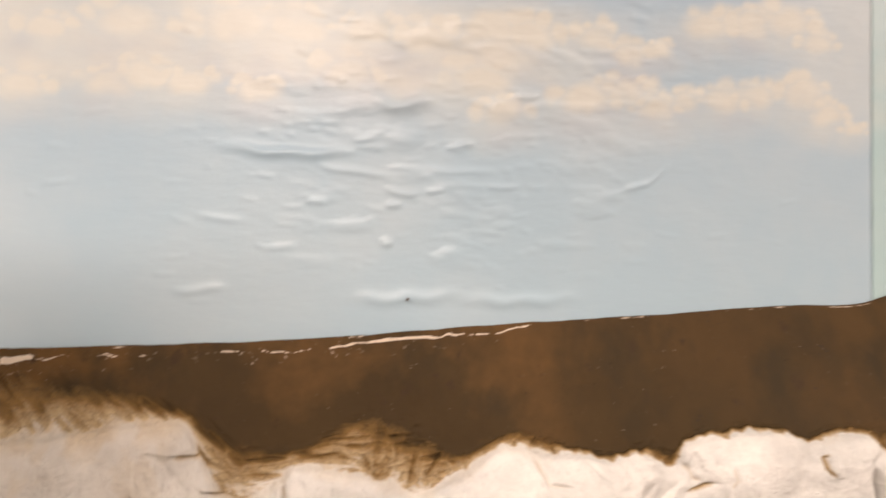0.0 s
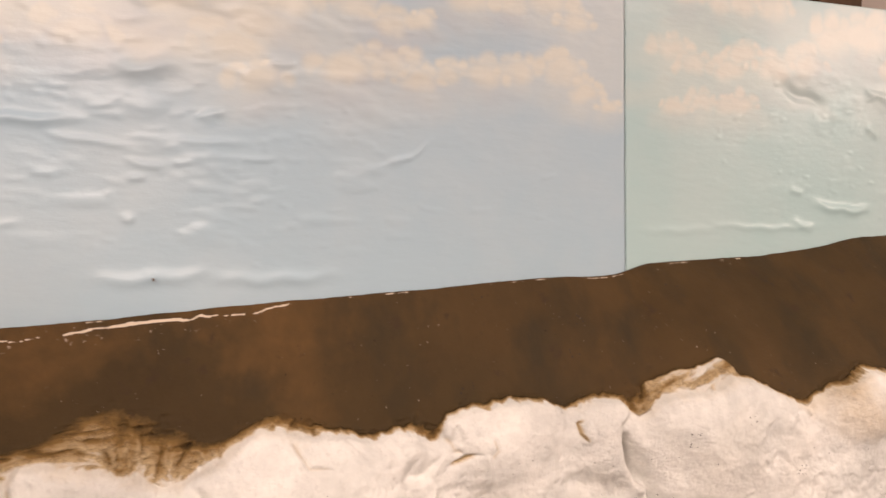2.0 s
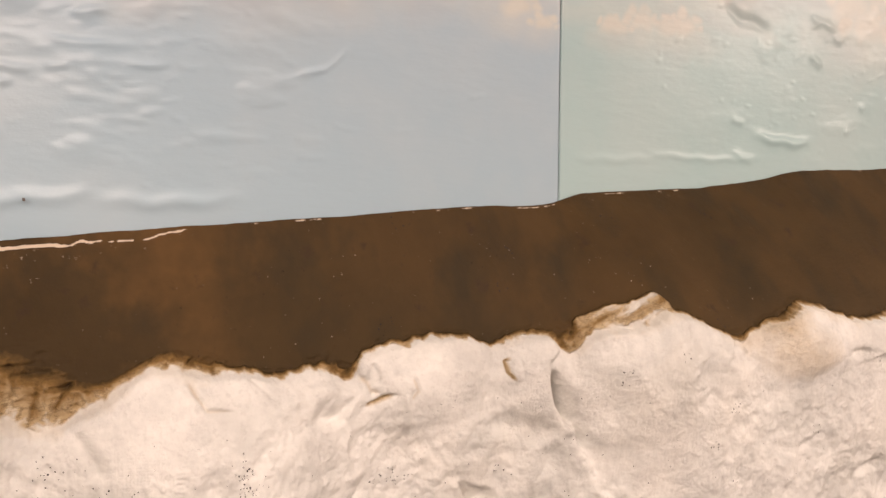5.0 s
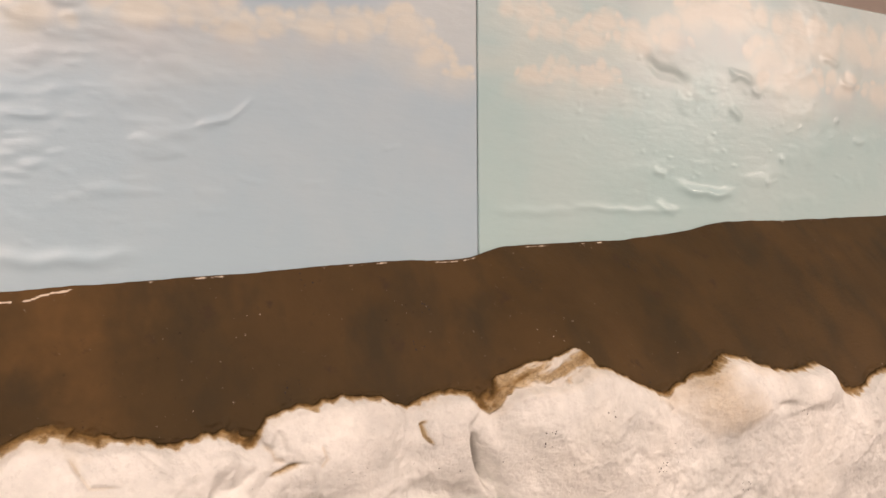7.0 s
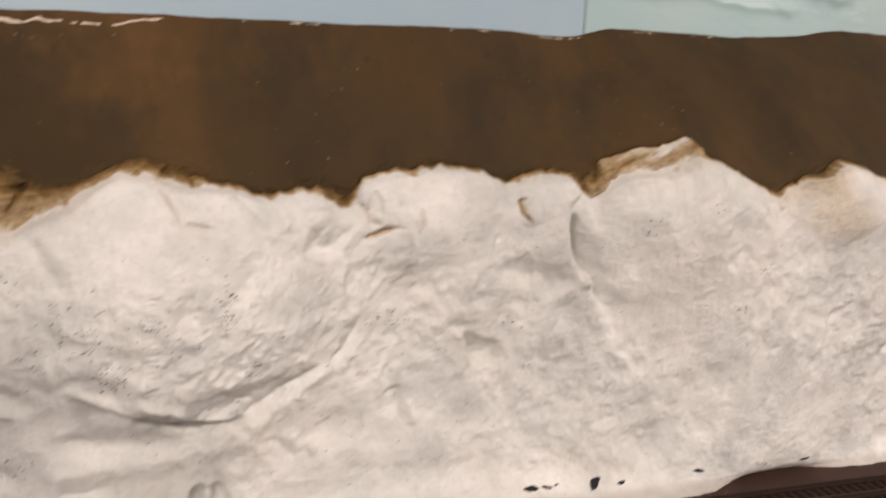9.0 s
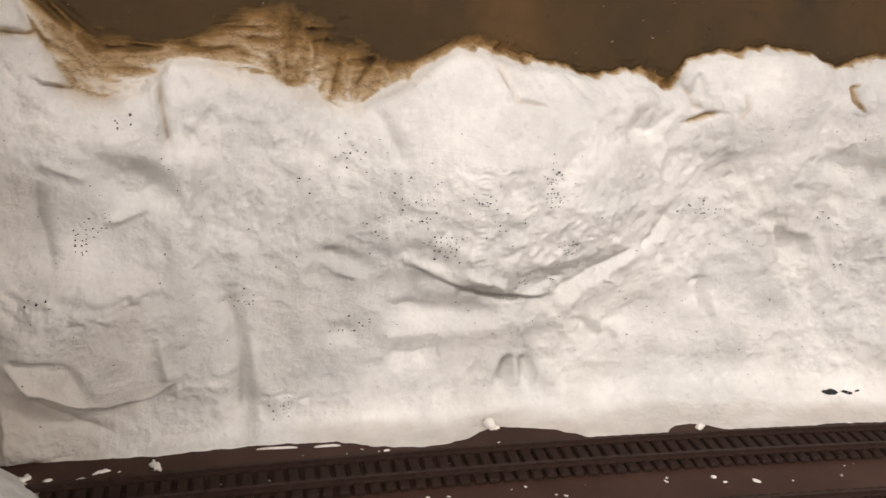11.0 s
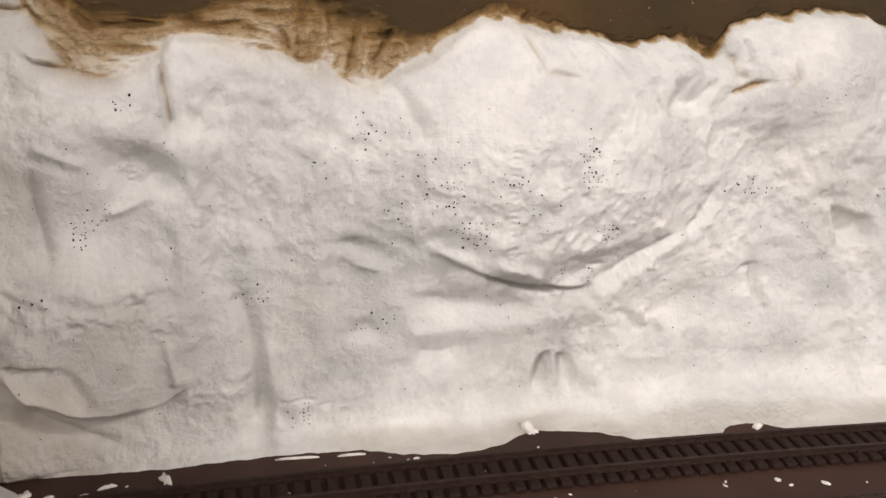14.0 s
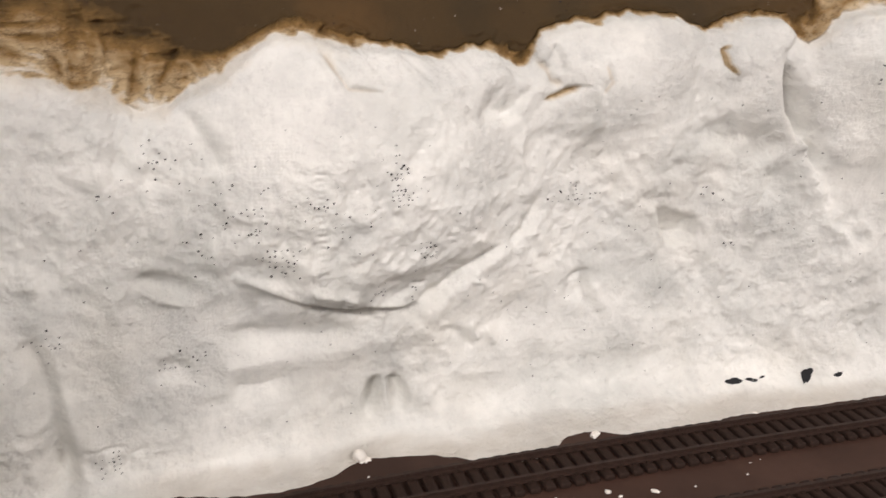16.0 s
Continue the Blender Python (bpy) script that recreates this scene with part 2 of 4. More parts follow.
TOE = [(0.05, 0.80), (0.15, 0.808), (0.20, 0.824), (0.235, 0.840), (0.287, 0.836), (0.35, 0.8325), (0.369, 0.829), (0.378, 0.8245), (0.409, 0.819), (0.420, 0.821), (0.430, 0.8265), (0.451, 0.824), (0.466, 0.817), (0.476, 0.809),
       (0.509, 0.806), (0.514, 0.810), (0.530, 0.8105), (0.541, 0.802), (0.590, 0.798), (0.664, 0.787), (0.70, 0.783), (0.73, 0.790), (0.77, 0.785), (0.79, 0.776), (0.9, 0.765), (1.2, 0.72)]
# upper edge of the white rocks, from the far end to the middle, and on to the near end
EDGE_FAR = [(0.05, 0.178), (0.20, 0.179), (0.245, 0.1775), (0.2585, 0.1735), (0.2644, 0.1605), (0.2695, 0.1510), (0.2735, 0.1445), (0.279, 0.1421), (0.2885, 0.1419), (0.2964, 0.1428), (0.3025, 0.1468), (0.3058, 0.1512), (0.3148, 0.1527), (0.327, 0.1506),
            (0.3395, 0.1474), (0.349, 0.1442), (0.360, 0.1428), (0.3655, 0.1380), (0.369, 0.1358), (0.3755, 0.1362), (0.383, 0.1405), (0.390, 0.1441), (0.400, 0.1500), (0.409, 0.1569), (0.4142, 0.1592), (0.4295, 0.1582), (0.444, 0.1560), (0.4572, 0.1545), (0.465, 0.1518), (0.4734, 0.1503)]
EDGE_NEAR = [(0.484, 0.1517), (0.491, 0.1520), (0.500, 0.1490), (0.510, 0.1474), (0.5150, 0.1555), (0.5235, 0.1597), (0.535, 0.1614), (0.5504, 0.1634), (0.5632, 0.1641), (0.5763, 0.1607), (0.5881, 0.1571), (0.5965, 0.1603), (0.6061, 0.1621), (0.620, 0.1595), (0.6267, 0.1530), (0.6315, 0.1511), (0.6392, 0.1589), (0.6567, 0.1645),
             (0.6734, 0.1665), (0.685, 0.1728), (0.6956, 0.1708), (0.7085, 0.1655), (0.7228, 0.1580), (0.733, 0.1535), (0.7376, 0.1570), (0.7485, 0.1610), (0.7631, 0.1655), (0.781, 0.1723), (0.791, 0.1715), (0.809, 0.1656), (0.832, 0.1603), (0.852, 0.1602), (0.8691, 0.1575), (0.8752, 0.1490), (0.901, 0.1420), (0.9186, 0.1515), (0.96, 0.148), (1.03, 0.146), (1.2, 0.149)]
# where the spray of brown paint becomes solid
SPRAY = [(0.05, 0.202), (0.22, 0.198), (0.25, 0.186), (0.27, 0.1740), (0.2804, 0.1644), (0.2916, 0.1615), (0.3052, 0.1602), (0.3192, 0.1636), (0.3275, 0.1686), (0.34, 0.1740), (0.3475, 0.1742), (0.3603, 0.1720), (0.3713, 0.1680), (0.378, 0.1630), (0.3846, 0.1575), (0.3913, 0.1550), (0.398, 0.1556), (0.4045, 0.1590), (0.411, 0.1625), (0.4163, 0.1650), (0.4241, 0.1660), (0.4356, 0.1645), (0.445, 0.1618),
         (0.4556, 0.1560), (0.4751, 0.1525), (0.4895, 0.1555), (0.500, 0.1585), (0.508, 0.1540), (0.5135, 0.1580), (0.5287, 0.1615), (0.5632, 0.1662), (0.5864, 0.1585), (0.606, 0.1645), (0.6216, 0.1645), (0.634, 0.1687), (0.653, 0.1745), (0.6728, 0.1790), (0.6864, 0.1815), (0.692, 0.1760), (0.7008, 0.1716), (0.7262, 0.1595), (0.74, 0.1620), (0.7608, 0.1680), (0.781, 0.1743), (0.834, 0.1620), (0.87, 0.1600), (0.90, 0.1465), (0.92, 0.1530), (1.2, 0.152)]


def ridge(x):
    return spline(x, EDGE_FAR + EDGE_NEAR) + 0.0024 * (fbm(x * 110, x * 0 + 3.3, 2) - 0.5) + 0.0018 * (fbm(x * 260, x * 0 + 7.3, 3) - 0.5)


def ledge(x, z, line, lip, under, up=0.03, down=0.012, soft=0.0014):
    """A bulge that ends below in a lip along a line of (x, z), with a hollow under it."""
    x0, x1 = line[0][0], line[-1][0]
    zc = spline(np.clip(x, x0, x1), line)
    fade = step(x0 - 0.004, x0 + 0.014, x) * (1 - step(x1 - 0.014, x1 + 0.004, x))
    d = z - zc
    return fade * (lip * np.exp(-np.clip(d, 0, 1) / up) * step(-soft, soft, d) - under * np.exp(-np.clip(-d, 0, 1) / down) * (1 - step(-soft, soft, d)))


def groove(x, z, line, depth, width):
    """A steep furrow along a line of (z, x)."""
    z0, z1 = line[0][0], line[-1][0]
    xc = spline(np.clip(z, z0, z1), line)
    fade = step(z0 - 0.002, z0 + 0.012, z) * (1 - step(z1 - 0.012, z1 + 0.002, z))
    return -fade * depth * np.exp(-((x - xc) / width) ** 2)


def mound(x, z, cx, cz, rx, rz, out, power=2.0, turn=0.0):
    c, s = math.cos(radians(turn)), math.sin(radians(turn))
    q = (((x - cx) * c + (z - cz) * s) / rx) ** 2 + (((z - cz) * c - (x - cx) * s) / rz) ** 2
    return out * np.exp(-q ** (power / 2))


def facet(x, z, corners, soft=0.0012):
    """1 inside a convex polygon of (x, z) corners that run clockwise, 0 outside."""
    inside = np.ones(x.shape)
    for (ax, az), (bx, bz) in zip(corners, corners[1:] + corners[:1]):
        d = ((x - ax) * (bz - az) - (z - az) * (bx - ax)) / math.hypot(bx - ax, bz - az)
        inside = inside * step(-soft, soft, d)
    return inside


def crease(x, z, points, out, width):
    """A crisp ridge (out above 0) or crease along a broken line of (x, z) points, fading at its ends."""
    total = np.zeros(x.shape)
    px, pz = np.array(points, dtype=float).T
    reach = 4 * width
    near = (x > px.min() - reach) & (x < px.max() + reach) & (z > pz.min() - reach) & (z < pz.max() + reach)
    if not near.any():
        return total
    qx, qz = x[near], z[near]
    length = np.concatenate([[0], np.cumsum(np.hypot(np.diff(px), np.diff(pz)))])
    best, at = np.full(qx.shape, 9.0), np.zeros(qx.shape)
    for i in range(len(px) - 1):
        ux, uz = px[i + 1] - px[i], pz[i + 1] - pz[i]
        n = ux * ux + uz * uz
        t = np.clip(((qx - px[i]) * ux + (qz - pz[i]) * uz) / n, 0, 1)
        d = np.hypot(qx - px[i] - t * ux, qz - pz[i] - t * uz)
        closer = d < best
        best, at = np.where(closer, d, best), np.where(closer, (length[i] + t * math.sqrt(n)) / length[-1], at)
    fade = np.clip(np.minimum(at, 1 - at) * 5, 0.15, 1)
    total[near] = out * fade * (0.6 * np.exp(-best / width) + 0.4 * np.exp(-(best / width) ** 2))
    return total


def ladder(x, z, xc, z0, z1, out):
    """The selvedge of the plaster cloth: a column of short level threads."""
    return out * np.sin(z * 2 * np.pi / 0.0023) * np.exp(-((x - xc - 0.0012 * (fbm(z * 40, z * 0 + xc, 2) - 0.5)) / 0.0012) ** 2) * step(z0 - 0.004, z0 + 0.004, z) * step(z1 + 0.004, z1 - 0.004, z)


def boulder(x, z):
    """The large boulder, its lip and hollow underside, and the fold that runs up beside it."""
    out = mound(x, z, 0.443, 0.108, 0.052, 0.046, 0.0105, 3.2)
    out += ledge(x, z, [(0.393, 0.0762), (0.405, 0.0702), (0.4143, 0.0662), (0.4288, 0.0612), (0.4417, 0.0588), (0.4573, 0.0574), (0.466, 0.0585)], 0.0028, 0.0022, 0.016, 0.012, 0.0017)
    out += crease(x, z, [(0.4180, 0.0700), (0.4250, 0.0690), (0.4310, 0.0668), (0.4375, 0.0632)], 0.0022, 0.0020)
    out += crease(x, z, [(0.4120, 0.0668), (0.4288, 0.0604), (0.4400, 0.0578), (0.4500, 0.0570)], -0.0030, 0.0022)
    # smooth hollow under the right half, with a small torn nick in it
    out += mound(x, z, 0.468, 0.0660, 0.019, 0.0095, -0.0042, 3, 14) + mound(x, z, 0.4500, 0.0660, 0.010, 0.0080, -0.0022, 3)
    out += crease(x, z, [(0.4580, 0.0672), (0.4630, 0.0660), (0.4660, 0.0668)], -0.0016, 0.0010)
    # the fold: a valley with the raised edge of the lower mass beside it
    out += crease(x, z, [(0.4573, 0.0572), (0.4712, 0.0618), (0.4805, 0.0688), (0.4888, 0.0745), (0.4960, 0.0795)], -0.0030, 0.0024)
    out += crease(x, z, [(0.4595, 0.0515), (0.4712, 0.0568), (0.4817, 0.0632), (0.4924, 0.0720), (0.5007, 0.0785)], 0.0016, 0.0036)
    out += crease(x, z, [(0.4835, 0.0655), (0.4885, 0.0630), (0.4880, 0.0570)], 0.0012, 0.0010)
    out += crease(x, z, [(0.4980, 0.0760), (0.5054, 0.0825), (0.5105, 0.0890), (0.5125, 0.0960)], -0.0024, 0.0020)
    out += crease(x, z, [(0.5125, 0.0896), (0.5085, 0.1002), (0.5030, 0.1107), (0.5044, 0.1216), (0.5003, 0.1261)], 0.0012, 0.0022)
    # hollows along the left of the underside and the shoulder above them
    out += mound(x, z, 0.3690, 0.0765, 0.010, 0.0042, -0.0030, 3, -16) + crease(x, z, [(0.3590, 0.0768), (0.3679, 0.0712), (0.3770, 0.0685)], 0.0020, 0.0018)
    out += mound(x, z, 0.4020, 0.0790, 0.010, 0.0050, -0.0022, 3, -20) + mound(x, z, 0.3880, 0.0860, 0.008, 0.0060, 0.0020, 3)
    out += crease(x, z, [(0.3840, 0.1370), (0.3867, 0.1300), (0.3914, 0.1213), (0.3925, 0.1130)], -0.0030, 0.0026)
    out += mound(x, z, 0.4380, 0.0440, 0.030, 0.0060, 0.0022, 2, 4) + mound(x, z, 0.4180, 0.0510, 0.024, 0.0050, -0.0020, 2, -8)
    return out


def far_blocks(x, z):
    """The two blocks at the far end, with the slots and folds between them."""
    out = mound(x, z, 0.273, 0.052, 0.031, 0.028, 0.0062, 4) + mound(x, z, 0.276, 0.124, 0.030, 0.024, 0.0044, 4)
    out += ledge(x, z, [(0.240, 0.0455), (0.2457, 0.0422), (0.2508, 0.0362), (0.2565, 0.0335), (0.2731, 0.0258), (0.2857, 0.0250), (0.2964, 0.0242), (0.3025, 0.0275)], 0.0040, 0.0050, 0.015, 0.009, 0.0012)
    out += crease(x, z, [(0.2470, 0.0400), (0.2508, 0.0362), (0.2565, 0.0336), (0.2650, 0.0290), (0.2731, 0.0257), (0.2800, 0.0252)], 0.0014, 0.0009)
    out += crease(x, z, [(0.2477, 0.0326), (0.2570, 0.0279), (0.2669, 0.0240), (0.2761, 0.0213), (0.2845, 0.0219)], 0.0028, 0.0013) + crease(x, z, [(0.2500, 0.0300), (0.2620, 0.0228), (0.2761, 0.0188), (0.2860, 0.0200)], -0.0022, 0.0018)
    out += crease(x, z, [(0.2452, 0.0474), (0.2517, 0.0458), (0.2624, 0.0452)], -0.0028, 0.0012) + facet(x, z, [(0.2480, 0.0450), (0.2660, 0.0450), (0.2740, 0.0290), (0.2560, 0.0345)], 0.0030) * -0.0018
    out += crease(x, z, [(0.2986, 0.0520), (0.2992, 0.0400), (0.3003, 0.0280)], 0.0018, 0.0024) + crease(x, z, [(0.246, 0.030), (0.257, 0.021), (0.268, 0.013), (0.280, 0.007)], -0.0022, 0.0026)
    out += crease(x, z, [(0.2996, 0.0214), (0.3074, 0.0254), (0.3163, 0.0250), (0.3229, 0.0184)], 0.0006, 0.0016) + crease(x, z, [(0.3000, 0.0190), (0.3140, 0.0221), (0.3228, 0.0146)], 0.0005, 0.0014)
    out += ledge(x, z, [(0.246, 0.0705), (0.262, 0.0690), (0.280, 0.0660), (0.300, 0.0655)], 0.0007, 0.0009, 0.012, 0.006, 0.0030)
    out += mound(x, z, 0.2920, 0.1090, 0.016, 0.0085, -0.0044, 3, -22) + crease(x, z, [(0.3010, 0.1010), (0.2940, 0.0985), (0.2870, 0.0955), (0.2800, 0.0950)], 0.0018, 0.0020)
    out += crease(x, z, [(0.2620, 0.1195), (0.2700, 0.1160), (0.2790, 0.1110)], 0.0016, 0.0018) + crease(x, z, [(0.262, 0.114), (0.2605, 0.100), (0.2616, 0.087), (0.263, 0.077)], -0.0022, 0.0026)
    out += crease(x, z, [(0.2634, 0.1499), (0.2657, 0.1451), (0.2730, 0.1434), (0.2830, 0.1402), (0.2896, 0.1405), (0.2970, 0.1425)], -0.0030, 0.0012) + crease(x, z, [(0.2600, 0.1530), (0.2660, 0.1475), (0.2760, 0.1455), (0.2880, 0.1425)], 0.0020, 0.0018)
    out += crease(x, z, [(0.3033, 0.1475), (0.3036, 0.1377), (0.3045, 0.1296), (0.3052, 0.1200)], -0.0024, 0.0015) + crease(x, z, [(0.3005, 0.147), (0.3008, 0.137), (0.3015, 0.127)], 0.0012, 0.0016)
    out -= groove(x, z, [(0.025, 0.3040), (0.05, 0.3065), (0.083, 0.3090), (0.125, 0.3115)], 0.0020, 0.0062)
    out += crease(x, z, [(0.3170, 0.115), (0.3185, 0.090), (0.3200, 0.060)], -0.0016, 0.0050)
    # the furrow beside the torn opening, the veins above it, and old folds over the far corner
    out += crease(x, z, [(0.2354, 0.0300), (0.2358, 0.0463), (0.2385, 0.0656), (0.2420, 0.0904), (0.2436, 0.1143), (0.2454, 0.1258), (0.2445, 0.1380)], -0.0050, 0.0024)
    out += crease(x, z, [(0.2437, 0.086), (0.2455, 0.1050), (0.2480, 0.1180)], 0.0016, 0.0022)
    out -= 0.0045 * step(0.2410, 0.2370, x) * step(0.105, 0.09, z)
    for line in ([(0.2232, 0.1313), (0.2274, 0.1214), (0.2302, 0.1105), (0.2336, 0.1023)], [(0.2370, 0.1020), (0.2413, 0.1105), (0.2449, 0.1201), (0.2482, 0.1276)], [(0.2318, 0.1490), (0.2324, 0.1378), (0.2340, 0.1266), (0.2390, 0.1220)], [(0.2507, 0.1622), (0.2609, 0.1612), (0.2663, 0.1622)]):
        out += crease(x, z, line, -0.0034, 0.0015)
    out += crease(x, z, [(0.2350, 0.1400), (0.2375, 0.1300), (0.2420, 0.1240)], 0.0020, 0.0020) + crease(x, z, [(0.2380, 0.1680), (0.2480, 0.1650), (0.2570, 0.1640)], 0.0018, 0.0018)
    return out


def high_rocks(x, z):
    """Facets, stains and creases high up, and the furrow between two rocks."""
    corners = [(0.4870, 0.1400), (0.4950, 0.1465), (0.5105, 0.1400), (0.5050, 0.1305), (0.4985, 0.1262), (0.4850, 0.1285)]
    out = facet(x, z, corners, 0.0032) * np.clip(0.0004 + 0.45 * (z - 0.1375), -0.0050, 0.0040)
    out += crease(x, z, [(0.5020, 0.1268), (0.5060, 0.1320), (0.5130, 0.1395)], 0.0014, 0.0018) + crease(x, z, [(0.5130, 0.1328), (0.5193, 0.1340), (0.5243, 0.1362), (0.5330, 0.1375)], -0.0030, 0.0013)
    out += crease(x, z, [(0.5120, 0.1480), (0.5165, 0.1440), (0.5180, 0.1400), (0.5240, 0.1380)], -0.0020, 0.0016) + crease(x, z, [(0.5190, 0.1540), (0.5215, 0.1480), (0.5225, 0.1420)], -0.0016, 0.0014) + mound(x, z, 0.5185, 0.1465, 0.0022, 0.0050, -0.0014, 3)
    out += crease(x, z, [(0.429, 0.1545), (0.4325, 0.1480), (0.4365, 0.1415), (0.450, 0.1400)], -0.0022, 0.0012) + crease(x, z, [(0.4270, 0.1540), (0.4305, 0.1475), (0.4340, 0.1410)], 0.0014, 0.0014)
    out += crease(x, z, [(0.457, 0.1530), (0.463, 0.1475), (0.468, 0.1420)], -0.0016, 0.0012) + crease(x, z, [(0.474, 0.1500), (0.478, 0.1440), (0.477, 0.1360)], 0.0012, 0.0018) + crease(x, z, [(0.4780, 0.1340), (0.4830, 0.1270), (0.4900, 0.1230)], -0.0012, 0.0016)
    out += crease(x, z, [(0.5350, 0.1390), (0.5365, 0.1290), (0.5370, 0.1180)], 0.0014, 0.0014) + crease(x, z, [(0.5390, 0.1480), (0.5405, 0.1400), (0.5380, 0.1330)], -0.0012, 0.0014)
    # soft rounded forms between the rocks
    out += mound(x, z, 0.560, 0.140, 0.026, 0.022, 0.0040, 3) + mound(x, z, 0.604, 0.138, 0.016, 0.020, 0.0040, 3) + mound(x, z, 0.530, 0.112, 0.018, 0.009, -0.0020, 3, -10)
    out += mound(x, z, 0.5937, 0.1150, 0.010, 0.0055, -0.0030, 3) + mound(x, z, 0.6120, 0.1110, 0.008, 0.0070, -0.0028, 3) + mound(x, z, 0.6189, 0.0932, 0.006, 0.0085, -0.0026, 3) + mound(x, z, 0.572, 0.108, 0.016, 0.014, 0.0018, 3)
    out += mound(x, z, 0.6146, 0.058, 0.013, 0.020, -0.0022, 3) + mound(x, z, 0.6663, 0.026, 0.012, 0.010, -0.0026, 3) + crease(x, z, [(0.640, 0.076), (0.650, 0.070), (0.656, 0.062)], 0.0012, 0.0022)
    # the dimple with its sharp upper corner
    out += facet(x, z, [(0.5640, 0.0870), (0.5850, 0.0795), (0.5830, 0.0715), (0.5735, 0.0700)], 0.0024) * np.clip(-0.0008 - 0.46 * (0.0868 - z), -0.0070, 0.0)
    out += crease(x, z, [(0.5630, 0.0880), (0.5690, 0.0770), (0.5735, 0.0695)], 0.0014, 0.0018)
    # the furrow: a steep wall on the left, an easy slope on the right
    d = x - spline(np.clip(z, 0.080, 0.155), [(0.080, 0.6450), (0.0926, 0.6391), (0.1122, 0.6294), (0.1240, 0.6221), (0.1333, 0.6185), (0.1424, 0.6165), (0.155, 0.6215)]) - 0.011 * (fbm(x * 120, z * 130, 3) - 0.5)
    out -= 0.0060 * step(-0.0022, 0.0034, d) * np.exp(-np.clip(d, 0, 1) / 0.0080) * step(0.078, 0.105, z) * step(0.158, 0.146, z) * (0.45 + 0.9 * fbm(x * 60, z * 70, 2))
    for cx, cz, rx, rz, depth in ((0.6200, 0.1360, 0.0034, 0.0060, 0.0050), (0.6240, 0.1265, 0.0040, 0.0070, 0.0100), (0.6280, 0.1180, 0.0034, 0.0070, 0.0080), (0.6340, 0.1060, 0.0036, 0.0080, 0.0045)):
        out += mound(x, z, cx, cz, rx, rz, -depth, 2.4, 24)
    out += mound(x, z, 0.6275, 0.1110, 0.0020, 0.0034, 0.0024, 3)
    out += mound(x, z, 0.668, 0.128, 0.028, 0.040, 0.0062, 3) + crease(x, z, [(0.6360, 0.1570), (0.6480, 0.1620), (0.6660, 0.1635), (0.6780, 0.1690)], 0.0022, 0.0024)
    out += crease(x, z, [(0.7233, 0.1500), (0.7255, 0.1570), (0.7275, 0.1630)], -0.0030, 0.0014) + crease(x, z, [(0.7330, 0.1480), (0.7300, 0.1540), (0.7330, 0.1580)], 0.0020, 0.0014)
    out += mound(x, z, 0.778, 0.148, 0.026, 0.018, 0.0045, 3) + ledge(x, z, [(0.7420, 0.1275), (0.7560, 0.1290), (0.7774, 0.1326), (0.7950, 0.1390), (0.8080, 0.1440)], 0.0004, 0.0002, 0.012, 0.010, 0.0040)
    out += mound(x, z, 0.8180, 0.1425, 0.0080, 0.0030, -0.0022, 3) + crease(x, z, [(0.8120, 0.1400), (0.8255, 0.1402), (0.8420, 0.1430)], 0.0009, 0.0020) + mound(x, z, 0.845, 0.150, 0.022, 0.010, 0.0035, 3)
    out += mound(x, z, 0.8323, 0.0690, 0.010, 0.0040, -0.0040, 3, 8) + mound(x, z, 0.86, 0.11, 0.05, 0.04, 0.0060, 3) + mound(x, z, 0.735, 0.112, 0.020, 0.018, -0.0020, 3)
    # the bedded stone chip and its cut edge
    out += mound(x, z, 0.5955, 0.1448, 0.0034, 0.0068, 0.0012, 6) + crease(x, z, [(0.5950, 0.1515), (0.5916, 0.1495), (0.5922, 0.1439), (0.5962, 0.1390)], -0.0018, 0.0009)
    return out


def low_face(x, z):
    """Furrows, dents and folds low on the cliff."""
    out = groove(x, z, [(-0.004, 0.3296), (0.0213, 0.3298), (0.0364, 0.3289), (0.0559, 0.3262), (0.066, 0.3240)], 0.0030, 0.0036) + mound(x, z, 0.3290, 0.0120, 0.0075, 0.0120, -0.0030, 3) - groove(x, z, [(0.0, 0.3345), (0.03, 0.3340), (0.05, 0.3330)], 0.0016, 0.0022)
    out -= groove(x, z, [(0.030, 0.3531), (0.068, 0.3531), (0.109, 0.3542), (0.138, 0.3531)], 0.0016, 0.0044)
    out += crease(x, z, [(0.3870, 0.0345), (0.3998, 0.0330), (0.4130, 0.0350)], -0.0022, 0.0060) + crease(x, z, [(0.384, 0.0425), (0.398, 0.0415), (0.414, 0.0430)], 0.0012, 0.0050) + mound(x, z, 0.3704, 0.0440, 0.006, 0.0045, -0.0026, 3) + mound(x, z, 0.397, 0.0530, 0.010, 0.0040, -0.0016, 3, -10)
    out += mound(x, z, 0.4427, 0.0200, 0.0032, 0.0075, -0.0050, 4, -12) + mound(x, z, 0.4530, 0.0195, 0.0036, 0.0070, -0.0046, 4, 8) + crease(x, z, [(0.4480, 0.0270), (0.4500, 0.0250), (0.4540, 0.0255)], -0.0018, 0.0012) + crease(x, z, [(0.4475, 0.0240), (0.4482, 0.0180), (0.4478, 0.0120)], 0.0010, 0.0014)
    out += mound(x, z, 0.4640, 0.0180, 0.0050, 0.0060, 0.0014, 3)
    out += crease(x, z, [(0.5270, 0.0580), (0.5352, 0.0600), (0.5365, 0.0497), (0.5400, 0.0430)], -0.0028, 0.0020) + mound(x, z, 0.5310, 0.0530, 0.005, 0.006, -0.0018, 3) + crease(x, z, [(0.5395, 0.0560), (0.5405, 0.0490), (0.5440, 0.0425)], 0.0014, 0.0018)
